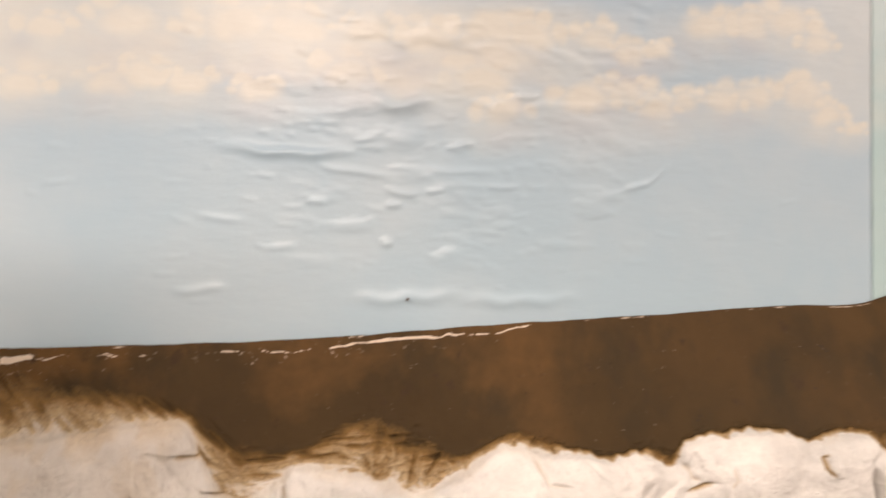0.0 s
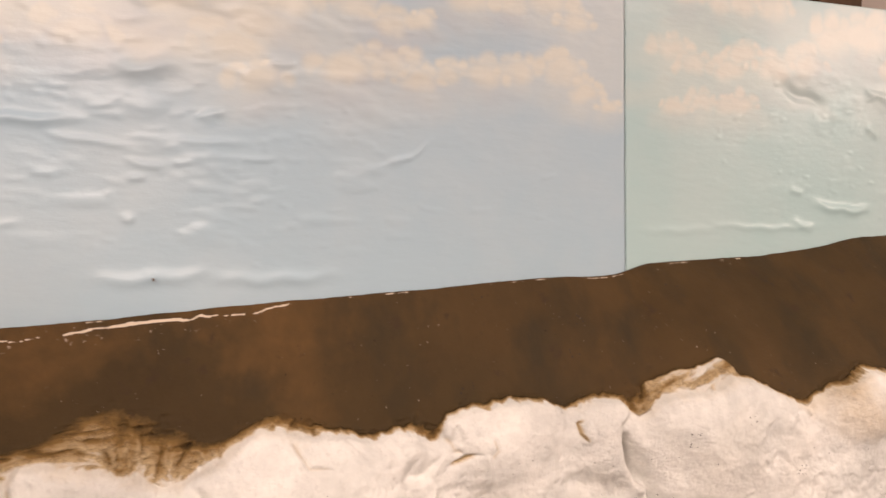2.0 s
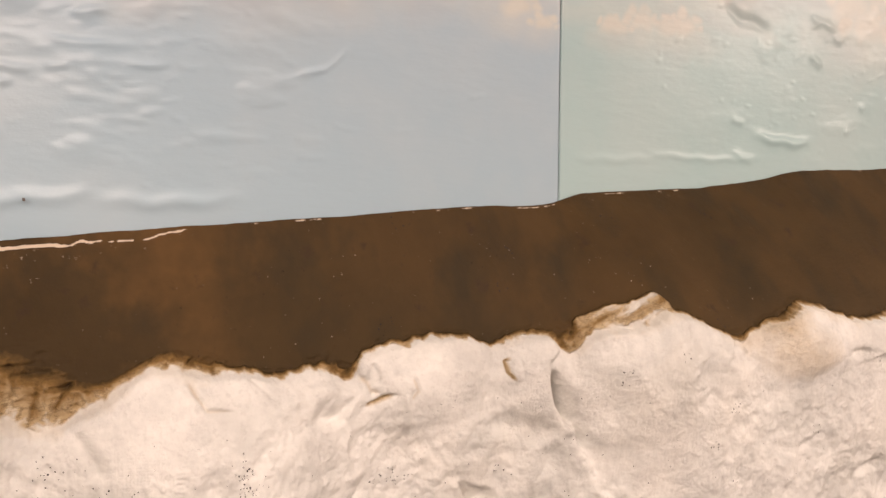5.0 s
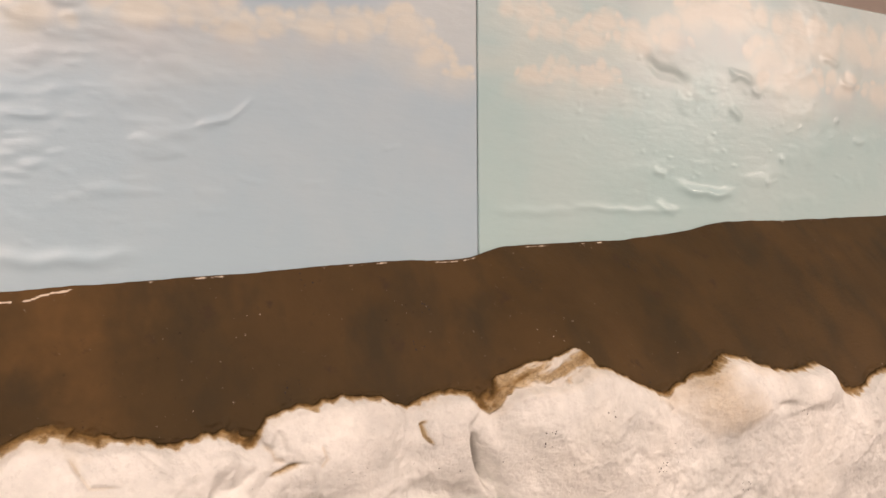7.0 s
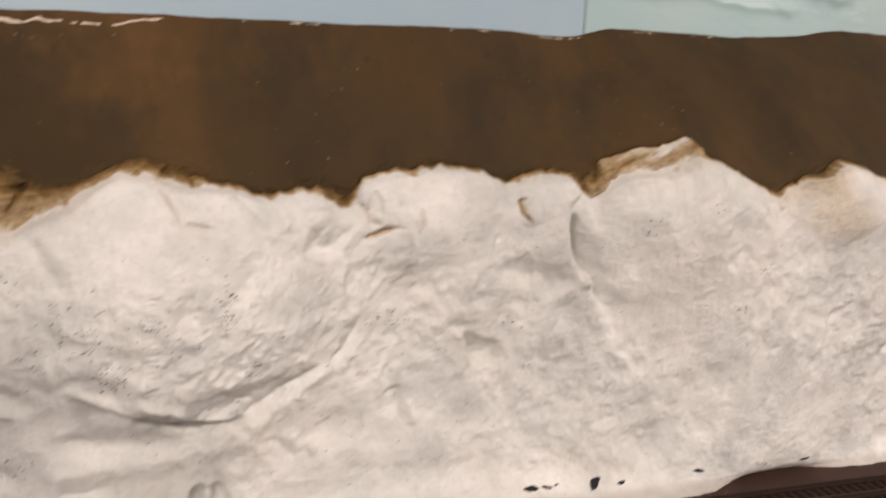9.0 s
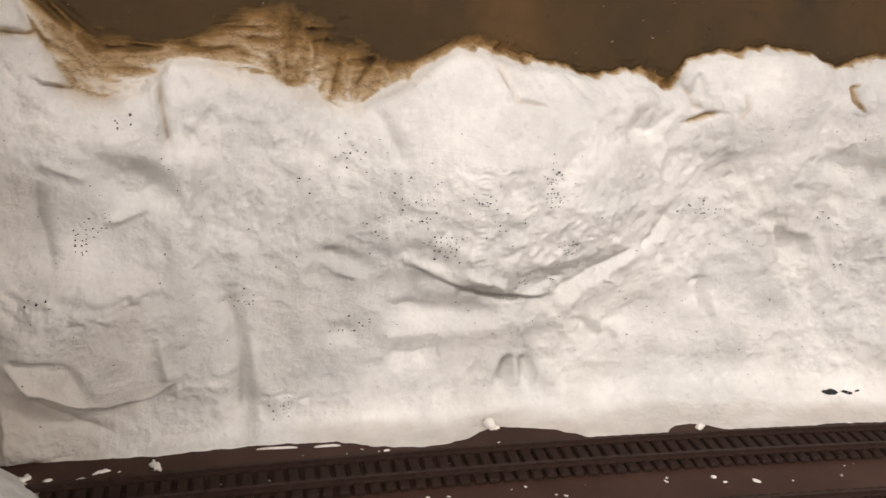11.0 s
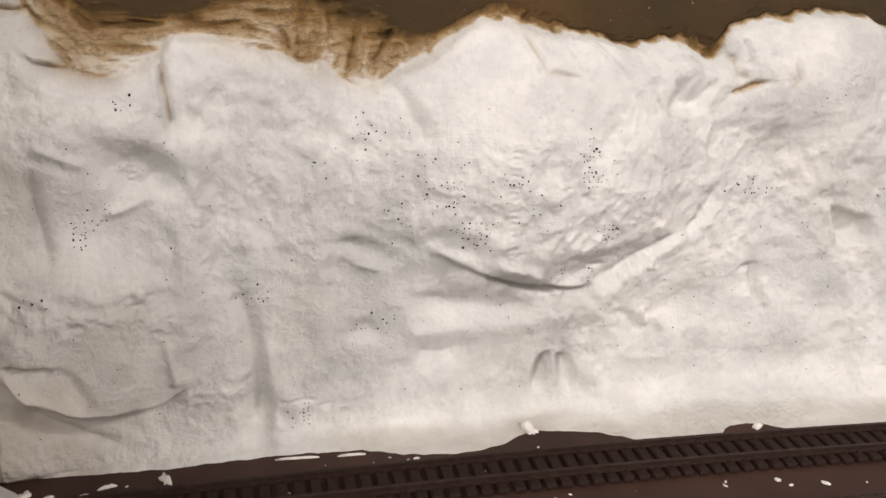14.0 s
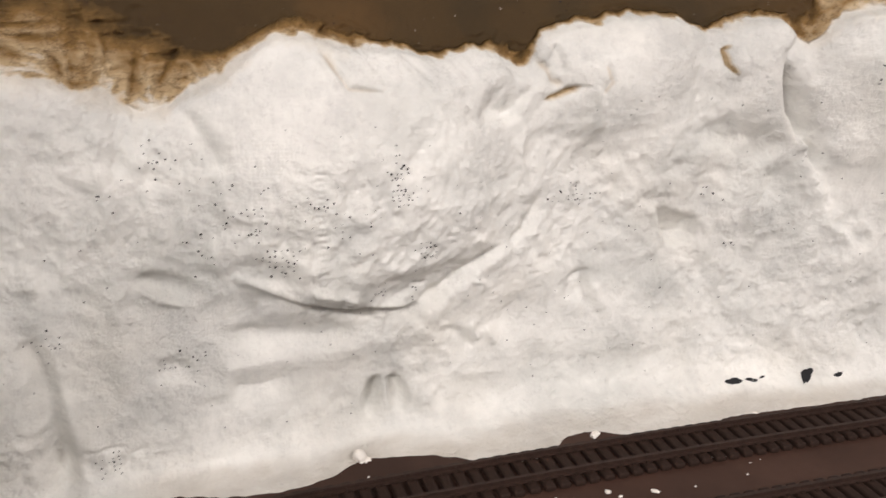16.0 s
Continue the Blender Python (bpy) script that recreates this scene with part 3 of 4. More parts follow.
    for line in ([(0.4842, 0.0466), (0.4855, 0.0420), (0.4879, 0.0374)], [(0.4908, 0.0431), (0.4930, 0.0390), (0.4954, 0.0350)]):
        out += crease(x, z, line, 0.0018, 0.0015)
    out += crease(x, z, [(0.4700, 0.0460), (0.4790, 0.0425), (0.4870, 0.0330)], -0.0014, 0.0026) + mound(x, z, 0.505, 0.047, 0.012, 0.008, -0.0020, 3, 20)
    out += crease(x, z, [(0.3500, 0.0080), (0.3520, 0.0140), (0.3590, 0.0150)], -0.0012, 0.0016) + crease(x, z, [(0.336, 0.0160), (0.344, 0.0180), (0.352, 0.0175)], -0.0010, 0.0014)
    out += mound(x, z, 0.516, 0.022, 0.012, 0.008, -0.0014, 3) + mound(x, z, 0.7, 0.045, 0.016, 0.022, -0.0020, 5) + mound(x, z, 0.56, 0.035, 0.02, 0.012, 0.0016, 3)
    return out


def relief(x, z):
    """Depth y of the hillside's surface at x, z, and its paint."""
    top, foot, face = ridge(x), spline(x, SKY_FOOT), spline(x, FACE)
    fine = fbm(x * 240, z * 240, 3) - 0.5
    below = top - z + 0.0020 * (fbm(x * 110, z * 110, 2) - 0.5) + 0.0012 * fine
    # the white rocks
    out = 0.0065 * np.sqrt(np.clip(below, 0, 0.016) / 0.016) - 0.03 * np.clip(z - 0.08, -0.1, 0.1)
    x_true, z_true = x, z
    x, z = x + 0.0022 * (fbm(x * 60, z * 60, 3) - 0.5), z + 0.0022 * (fbm(x * 60 + 90, z * 60 + 20, 3) - 0.5)
    out += 1.3 * (boulder(x, z) + high_rocks(x, z) + low_face(x, z)) + 1.7 * far_blocks(x, z)
    out += ladder(x, z, 0.4235, 0.060, 0.118, 0.00035) + ladder(x, z, 0.2915, 0.100, 0.118, 0.0003) + ladder(x, z, 0.2780, 0.016, 0.021, 0.0003)
    # worn lumps and runs of the plaster
    wx, wz = x + 0.006 * fbm(x * 30, z * 30, 3), z + 0.006 * fbm(x * 30 + 40, z * 30, 3)
    crag = 1 - np.abs(2 * fbm(wx * 32 + 3, wz * 22, 3) - 1)
    crag2 = 1 - np.abs(2 * fbm(wx * 80 + 13, wz * 64 + 5, 3) - 1)
    patches = step(0.42, 0.66, fbm(x * 22 + 31, z * 22, 3))
    rough = 0.25 + 0.75 * patches
    out += 0.0030 * (crag - 0.7) + 0.0017 * rough * (crag2 - 0.7) + 0.0085 * (fbm(wx * 15, wz * 12 + 9, 3) - 0.5) + 0.0034 * step(0.065, 0.03, z) * (fbm(wx * 40, wz * 34 + 60, 4) - 0.5)
    pitted = np.exp(-(((x - 0.437) / 0.045) ** 2 + ((z - 0.097) / 0.032) ** 2) ** 2)
    out += (0.0024 + 0.0010 * pitted) * rough * (fbm(wx * 210, wz * 170, 4) - 0.5) + 0.0016 * (0.4 + patches) * (fbm(wx * 95 + 5, wz * 80, 3) - 0.5)
    flute = step(0.43, 0.39, x) * step(0.29, 0.31, x)
    out += (0.0004 + 0.0018 * flute * step(0.05, 0.10, z)) * (fbm(wx * 190, wz * 14 + 2, 3) - 0.5)
    rubble = step(0.315, 0.295, x) * step(0.238, 0.248, x) * np.exp(-((z - 0.0630 + 0.1 * (x - 0.27)) / 0.0085) ** 2)
    out += 0.0095 * rubble * (fbm(x * 120, z * 160, 4) - 0.5)
    x, z = x_true, z_true
    # plaster apron at the toe, ragged at its edge
    toe = spline(x, TOE) + 0.0026 * (fbm(x * 260, x * 0 + 8.1, 4) - 0.5) + 0.0034 * (fbm(x * 70, z * 900 + 3, 3) - 0.5) * step(0, 0.001, z)
    apron = np.exp(-np.clip(z, 0, 1) / (0.0010 + 0.0022 * step(0.37, 0.44, x) + 0.0014 * fbm(x * 45, x * 0 + 5.5, 3)))
    y_rock = (face - out) * (1 - apron) + toe * apron
    # the brown slope behind the rocks
    rise = sum(spline(x + k * 0.008, EDGE_FAR + EDGE_NEAR) for k in range(-3, 4)) / 7 - 0.006
    t = np.clip((z - rise) / (foot - rise), 0, 1)
    y_slope = face + 0.003 + (Y_SKY - 0.0022 - face - 0.003) * t ** 1.15 + (0.0025 * (fbm(x * 16, z * 16, 3) - 0.5) + 0.0014 * (fbm(x * 60, z * 40, 3) - 0.5)) * (1 - t ** 3)
    # folds of the cloth in the tan wash: slanting, then level, then crackled
    tan_zone = step(0.425, 0.400, x)
    slant, crackle = step(0.290, 0.276, x), step(0.338, 0.350, x)
    along, across = 0.7 * (x - z), 0.7 * (x + z)
    bend = 0.010 * fbm(x * 40, z * 40, 2)
    fold = slant * (1 - np.abs(2 * fbm(along * 45, across * 230 + 90 * bend, 3) - 1))
    fold += (1 - slant) * (1 - crackle) * (1 - np.abs(2 * fbm(x * 40 + 60 * bend, (z + 0.5 * bend) * 270, 4) - 1))
    fold += crackle * (0.5 * (1 - np.abs(2 * fbm(x * 170 + 40 * bend, z * 90 + 3, 3) - 1)) + 0.5 * (1 - np.abs(2 * fbm(x * 110 + 8, z * 260 + 50 * bend, 3) - 1)))
    gap = np.maximum(spline(x, SPRAY) - top, 0.0014 + 0.0034 * fbm(x * 60, x * 0 + 4.4, 2))
    s = (z - top + 0.0012 * fine) / gap
    crinkle = (1 - tan_zone) * (1 - np.abs(2 * fbm(x * 150, z * 190 + 9, 4) - 1))
    band = step(-0.2, 0.1, s) * step(1.25, 0.85, s)
    y_slope = y_slope - (0.0030 + 0.0008 * (slant + crackle)) * tan_zone * band * (fold - 0.6) - 0.0036 * band * (crinkle - 0.6 * (1 - tan_zone))
    dark_lines = ([(0.3599, 0.1625), (0.3612, 0.1562), (0.3595, 0.1490)], [(0.3427, 0.1562), (0.3458, 0.1522), (0.3468, 0.1461)], [(0.3494, 0.1540), (0.3500, 0.1460)], [(0.3705, 0.1560), (0.3680, 0.1449), (0.3664, 0.1376)], [(0.3858, 0.1584), (0.3807, 0.1511), (0.3755, 0.1418)], [(0.3457, 0.1457), (0.3553, 0.1457), (0.3595, 0.1500)])
    for line in dark_lines:
        y_slope = y_slope - crease(x, z, line, -0.0017, 0.0009)
    # the pale slab that leans behind one of the rocks
    lean, rake = 0.9 * x + 0.43 * z, 0.9 * z - 0.43 * x
    slab = step(0.632, 0.637, x) * step(0.694, 0.689, x) * step(1.04, 0.96, s + 0.25 * (fbm(x * 120, z * 120, 3) - 0.5))
    y_slope = y_slope - slab * step(0.0, 0.15, s) * (0.0024 + 0.0030 * (fbm(lean * 45, rake * 330 + 60 * bend, 4) - 0.5))
    w = step(-0.0025, 0.0025, below)
    y = y_slope * (1 - w) + y_rock * w
    # paint: an airbrushed wash that starts at the rocks' edge and thickens to solid brown
    drift = fbm(x * 70, z * 60, 4) - 0.5
    broad = fbm(x * 24 + 7, z * 24, 3) - 0.5
    streaks = tan_zone * 0.55 * (fold - 0.62) + (1 - tan_zone) * 0.75 * (crinkle - 0.55)
    wash = 0.26 + 0.30 * (1 - tan_zone) + 0.14 * step(0, 0.5, s) - streaks * step(1.3, 0.8, s) + 0.22 * drift + 0.75 * step(0.30 - 0.15 * tan_zone, 1.20 + 0.12 * tan_zone, s + 0.5 * broad)
    wash = wash * (1 - slab) + slab * np.clip(0.19 + 0.70 * (fbm(lean * 50 + 3, rake * 330 + 60 * bend, 4) - 0.45), 0.03, 0.5)
    for line in dark_lines:
        wash = wash + crease(x, z, line, 0.16, 0.0010)
    covered = step(-0.0012, 0.0014, z - top + 0.0026 * fine + 0.0024 * drift)
    mist = 0.075 * step(-0.012, 0.001, z - top + 0.012 * drift) * (0.35 + 0.65 * step(0.30, 0.60, fbm(x * 20 + 3, x * 0 + 1.1, 2) + 0.3 * step(0.50, 0.45, x)))
    stains = 0.11 * mound(x, z, 0.768, 0.1480, 0.034, 0.019, 1.0, 3) * (0.5 + fbm(x * 50, z * 50, 3))
    stains = stains + 0.07 * step(0.264, 0.240, x + 0.02 * drift) * step(0.085, 0.125, z) * step(0.42, 0.66, fbm(x * 60 + 2, z * 45, 4))
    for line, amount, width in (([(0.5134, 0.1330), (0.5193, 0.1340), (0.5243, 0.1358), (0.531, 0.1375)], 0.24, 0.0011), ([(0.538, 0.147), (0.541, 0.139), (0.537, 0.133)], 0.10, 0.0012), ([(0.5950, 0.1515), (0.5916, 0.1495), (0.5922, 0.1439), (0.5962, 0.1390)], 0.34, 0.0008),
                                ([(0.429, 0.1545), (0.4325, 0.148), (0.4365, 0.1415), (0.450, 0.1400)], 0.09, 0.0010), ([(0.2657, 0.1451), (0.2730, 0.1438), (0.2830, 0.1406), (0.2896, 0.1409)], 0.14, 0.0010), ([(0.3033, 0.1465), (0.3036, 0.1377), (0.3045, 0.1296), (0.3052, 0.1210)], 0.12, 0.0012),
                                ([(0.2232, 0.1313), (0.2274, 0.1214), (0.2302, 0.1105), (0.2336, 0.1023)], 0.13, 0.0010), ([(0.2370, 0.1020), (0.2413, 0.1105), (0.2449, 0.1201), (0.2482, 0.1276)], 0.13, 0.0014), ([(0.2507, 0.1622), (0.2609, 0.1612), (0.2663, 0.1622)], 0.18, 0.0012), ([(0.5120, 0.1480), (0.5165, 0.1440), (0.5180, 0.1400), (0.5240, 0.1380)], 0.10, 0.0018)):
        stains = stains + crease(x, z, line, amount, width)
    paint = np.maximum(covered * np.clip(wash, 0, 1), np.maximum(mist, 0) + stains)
    return y, np.clip(paint, 0, 1)


def tunnel_edges(z):
    """The two sides of the narrow opening at the far end of the cliff, at height z."""
    left = spline(z, [(-0.01, 0.1965), (0.02, 0.2000), (0.045, 0.2065), (0.0656, 0.2146), (0.0846, 0.2241), (0.0922, 0.2274), (0.102, 0.2346)])
    right = spline(z, [(-0.01, 0.2255), (0.0146, 0.2268), (0.0417, 0.2287), (0.0655, 0.2298), (0.0841, 0.2319), (0.102, 0.2346)])
    return np.minimum(left + 0.0012 * (fbm(z * 160, z * 0 + 6, 3) - 0.5) * step(0.1, 0.09, z), right), right


def build_hillside():
    hill = tagged(new("plaster_hillside"), "white plaster cliff with brown sprayed slope behind the track", "model hillside")
    nx, nz = 1450, 400
    split = 120
    v = np.linspace(0, 1, nz)
    along = np.linspace(0, 1, nx - split) ** 1.30
    gx, gz = np.zeros((nz, nx)), np.zeros((nz, nx))
    for r in range(nz):
        near = -0.003 + 0.2172 * v[r]
        a, b = (float(e) for e in tunnel_edges(np.array(near))) if near < 0.102 else (0.2346, 0.2346)
        gx[r, :split] = np.linspace(X0, a, split)
        gx[r, split:] = b + (X1 - b) * along
    foot = spline(gx, SKY_FOOT)
    ragged = 0.0016 * (fbm(gx * 60, gx * 0 + 2.2, 4) - 0.45)
    gz = -0.003 + (foot + 0.0032 + ragged) * v[:, None]
    gy, paint = relief(gx, gz)
    left, right = tunnel_edges(gz)
    gy[:, :split] -= (0.012 * step(0.05, 0.0, left - gx) * step(0.125, 0.08, gz))[:, :split]
    verts = np.stack([gx, gy, gz], -1).reshape(-1, 3)
    # bare plaster: a crack along the top of the slope, and scuffs under the sheet's edge
    line = spline(gx, [(0.05, 0.207), (0.17, 0.2085), (0.30, 0.2085), (0.323, 0.2085), (0.341, 0.211), (0.36, 0.2125), (0.379, 0.2145), (0.408, 0.2150), (0.435, 0.2192), (0.5, 0.226)])
    thick = 0.0004 + 0.0004 * step(0.32, 0.36, gx) * step(0.41, 0.37, gx) + 0.0012 * step(0.20, 0.17, gx)
    chip = np.exp(-((gz - line - 0.0030 * (fbm(gx * 120, gx * 0 + 1.9, 3) - 0.5)) / (thick * (0.35 + 1.3 * fbm(gx * 210, gx * 0 + 3.1, 2)))) ** 2) * step(0.445, 0.43, gx) * (0.45 + 0.40 * step(0.330, 0.342, gx) + 0.55 * step(0.40, 0.55, fbm(gx * 90, gx * 0 + 6.1, 2)))
    chip = np.maximum(chip, 0.47 * step(0.010, 0.004, np.abs(gz - foot + 0.007)) * step(0.50, 0.40, gx))
    chip = np.maximum(chip, 0.70 * np.exp(-((gz - foot + 0.0005) / 0.0008) ** 2) * step(0.56, 0.70, fbm(gx * 70, gx * 0 + 1.5, 2)))
    rust = (0.22 + 0.78 * step(0.52, 0.36, gx + 0.1 * (fbm(gx * 12, gz * 12, 2) - 0.5))).ravel()
    dirt_and_shade = (step(0.0050, 0.0015, gz + 0.004 * (fbm(gx * 60, gz * 90, 3) - 0.5)) * step(0.34, 0.37, gx) * 0.8)
    # tan dirt at the far end, with some shade put into the colour
    dirt_and_shade = np.maximum(dirt_and_shade, 0.65 * step(0.285, 0.235, gx + 0.03 * (fbm(gx * 40, gz * 40, 3) - 0.5)))
    # painted shade: a darker patch low at the far end of the cliff
    dirt_and_shade = np.maximum(dirt_and_shade, 1.1 * step(0.312, 0.262, gx + 0.05 * (fbm(gx * 50, gz * 50, 3) - 0.5)) * step(0.085, 0.035, gz + 0.03 * (fbm(gx * 30 + 8, gz * 30, 3) - 0.5))).ravel()
    chip, shade, height = chip.ravel(), paint.ravel(), gz.ravel()
    faces = sheet_faces(nx, nz)
    faces = faces[(faces[:, 0] % nx != split - 1) | (height[faces[:, 0]] > 0.1015)]
    upper = shade[faces].mean(1) > 0.5
    for name, pick, label in (("rock_face", ~upper, "white plaster cast rocks with tan stains"), ("painted_slope", upper, "matt brown sprayed plaster slope")):
        f = faces[pick]
        used, back = np.unique(f, return_inverse=True)
        mesh_object(name, verts[used], back.reshape(-1, 4).tolist(), M_HILL, hill, label, True, {"paint": shade[used], "chip": chip[used], "dirt_and_shade": dirt_and_shade[used], "rust": rust[used]})
    # torn layers of the shell round the opening, their shade painted as two greys
    z = np.linspace(-0.003, 0.1015, 60)
    left, right = tunnel_edges(z)
    inner = spline(z, [(-0.01, 0.2225), (0.0223, 0.2200), (0.0363, 0.2160), (0.0426, 0.2195), (0.051, 0.2238), (0.0655, 0.2292), (0.0841, 0.2318), (0.102, 0.2346)]) + 0.0009 * (fbm(z * 240, z * 0 + 2, 3) - 0.5)
    inner = np.clip(inner, left, right)
    middle = left + (inner - left) * np.clip(0.45 + 0.5 * (fbm(z * 120, z * 0 + 9, 3) - 0.5), 0.1, 0.9)
    y = relief(left, z)[0] - 0.012 * step(0.125, 0.08, z)
    y_right = relief(right, z)[0]
    for label, mat, (xa, ya), (xb, yb) in (("torn layer of the plaster shell, light shade painted as pale grey", M_SHELL_SHADED, (left - 0.0003, y + 0.0004), (middle, y + 0.005)),
                                           ("torn layer of the plaster shell, deep shade painted as dark grey", M_SHELL_DEEP_SHADE, (middle, y + 0.0062), (inner, y + 0.013)),
                                           ("thin plaster edge of the opening", M_SHELL_SHADED, (right, y_right), (right - 0.0004, y_right + 0.012))):
        rows = np.concatenate([np.stack([xa, ya, z], 1), np.stack([xb, yb, z], 1)])
        mesh_object("opening_edge", rows, [(i, i + 1, 61 + i, 60 + i) for i in range(59)], mat, hill, label, True)
    pinhole_discs(hill)
    return hill


def pinhole_discs(hill):
    """Dark discs, painted shade of small holes where the weave of the plaster cloth shows."""
    clusters = [(0.4500, 0.115, 9), (0.4560, 0.108, 16), (0.4650, 0.082, 8), (0.4100, 0.082, 9), (0.4430, 0.066, 7), (0.4610, 0.062, 6), (0.5270, 0.095, 12), (0.5200, 0.096, 3), (0.3550, 0.107, 6), (0.3300, 0.061, 12),
                (0.3430, 0.010, 6), (0.3770, 0.047, 9), (0.5890, 0.093, 5), (0.6010, 0.067, 5), (0.3940, 0.110, 6), (0.3710, 0.118, 7), (0.4420, 0.097, 4), (0.4240, 0.104, 8), (0.2790, 0.094, 11), (0.2750, 0.088, 5),
                (0.2580, 0.066, 7), (0.6560, 0.140, 9), (0.6900, 0.150, 4), (0.7100, 0.098, 6), (0.7250, 0.118, 6), (0.8300, 0.140, 6), (0.7850, 0.100, 6), (0.3820, 0.090, 8), (0.4000, 0.098, 7), (0.2900, 0.132, 5)]
    clusters += [(0.6801, 0.2199, 9), (0.7586, 0.2212, 9), (0.6094, 0.2033, 5), (0.6008, 0.1865, 6), (0.5279, 0.1709, 3), (0.5355, 0.1719, 3), (0.5454, 0.2206, 4), (0.7240, 0.1640, 3)]
    rng = random.Random(11)
    spots = []
    for cx, cz, n in clusters:
        pitch = 0.0014
        span = max(1, round(math.sqrt(n)))
        for _ in range(n):
            spots.append((cx + pitch * rng.randint(-span, span) + rng.gauss(0, 0.0002), cz + pitch * rng.randint(-span, span) + rng.gauss(0, 0.0002), rng.uniform(0.00014, 0.00044)))
    for cx, cz, nx, nz, pitch, keep in ((0.4525, 0.1085, 4, 8, 0.0019, 0.6), (0.4100, 0.0850, 7, 5, 0.0020, 0.45), (0.4640, 0.0830, 4, 4, 0.0020, 0.6), (0.2740, 0.0905, 3, 6, 0.0019, 0.6), (0.3990, 0.1020, 10, 9, 0.0024, 0.22), (0.3800, 0.1150, 9, 10, 0.0026, 0.16), (0.5340, 0.0945, 8, 2, 0.0019, 0.5), (0.4250, 0.0960, 8, 8, 0.0026, 0.15), (0.3680, 0.0470, 5, 3, 0.0019, 0.45), (0.3480, 0.0120, 2, 6, 0.0019, 0.6)):
        for i in range(nx):
            for j in range(nz):
                if rng.random() < keep:
                    spots.append((cx + pitch * (i - nx / 2) + rng.gauss(0, 0.0002), cz + pitch * (j - nz / 2) + rng.gauss(0, 0.0002), rng.uniform(0.00018, 0.00036)))
    for _ in range(300):
        spots.append((rng.uniform(0.24, 0.80), rng.uniform(0.012, 0.135), rng.uniform(0.00010, 0.00030)))
    a = np.arange(7) * 2 * np.pi / 7
    x, z, r = np.array(spots).T
    tall = np.array([rng.uniform(0.8, 1.5) for _ in spots])
    px, pz = x[:, None] + r[:, None] * np.cos(a), z[:, None] + (r * tall)[:, None] * np.sin(a)
    py = relief(px, pz)[0] - 0.00020
    verts = np.stack([px, py, pz], -1).reshape(-1, 3)
    faces = [tuple(range(7 * i, 7 * i + 7)) for i in range(len(spots))]
    # dark patches for the shade in torn slots along the top of the apron
    for cx, cz, rx, rz, slope in ((0.6025, 0.0064, 0.0042, 0.0010, 0.05), (0.6105, 0.0066, 0.0026, 0.0006, -0.1), (0.6160, 0.0070, 0.0016, 0.0004, 0.1), (0.6365, 0.0066, 0.0034, 0.0018, 0.7), (0.6500, 0.0066, 0.0026, 0.0008, 0.1), (0.6950, 0.0090, 0.0036, 0.0010, -0.12), (0.7370, 0.0090, 0.0012, 0.0006, 0.3), (0.7665, 0.0080, 0.0036, 0.0009, 0.1)):
        t = np.arange(22) * 2 * np.pi / 22
        k = np.array([rng.uniform(0.75, 1.10) for _ in t])
        px, pz = cx + rx * k * np.cos(t), cz + rz * k * np.sin(t) + slope * rx * k * np.cos(t)
        ring = np.stack([px, relief(px, pz)[0] - 0.0003, pz], -1)
        faces += [(len(verts) + i, len(verts) + (i + 1) % 22, len(verts) + 22) for i in range(22)]
        verts = np.concatenate([verts, ring, [[cx, ring[:, 1].mean(), cz]]])
    ob = mesh_object("pinhole_shade", verts, faces, M_DARK, hill, "dark discs for the shade inside holes of the plaster cloth")
    tagged(ob, kind="stuff")


build_hillside()
block("tunnel_lining", (0.05, 0.242, 0.872, 0.880, 0.0, 0.12), M_SLATE, "dark slate lining of the opening", "lining", "structure")


# ---- the backdrop ----
def wrinkle(x, z, cx, cz, length, angle, height, width):
    a = radians(angle)
    du, dv = (x - cx) * math.cos(a) + (z - cz) * math.sin(a), -(x - cx) * math.sin(a) + (z - cz) * math.cos(a)
    dv = dv - 0.10 * (du ** 2) / length + 0.25 * width * np.sin(du * 260 + cx * 900)
    return height * np.exp(-(du / (length / 2)) ** 4 - (dv / width) ** 2)


PUFFS_BLUE = [(0.178, 0.3375, 0.012), (0.219, 0.3407, 0.013), (0.237, 0.3457, 0.013), (0.257, 0.3425, 0.012), (0.291, 0.3398, 0.011), (0.229, 0.3714, 0.018), (0.191, 0.3663, 0.011), (0.28, 0.3718, 0.02), (0.314, 0.371, 0.017), (0.346, 0.3729, 0.016), (0.334, 0.3519, 0.015), (0.379, 0.3689, 0.018), (0.41, 0.3767, 0.019), (0.434, 0.3766, 0.016), (0.407, 0.3509, 0.017), (0.42, 0.3348, 0.013), (0.475, 0.3759, 0.013), (0.492, 0.3691, 0.011), (0.511, 0.3717, 0.009), (0.467, 0.3429, 0.017), (0.491, 0.3486, 0.015), (0.511, 0.34, 0.012), (0.529, 0.3455, 0.009), (0.552, 0.3464, 0.013), (0.574, 0.35, 0.012), (0.604, 0.3519, 0.015), (0.621, 0.341, 0.012), (0.639, 0.3316, 0.008), (0.54, 0.3877, 0.015), (0.569, 0.3911, 0.013), (0.593, 0.3942, 0.016), (0.612, 0.3821, 0.011)]
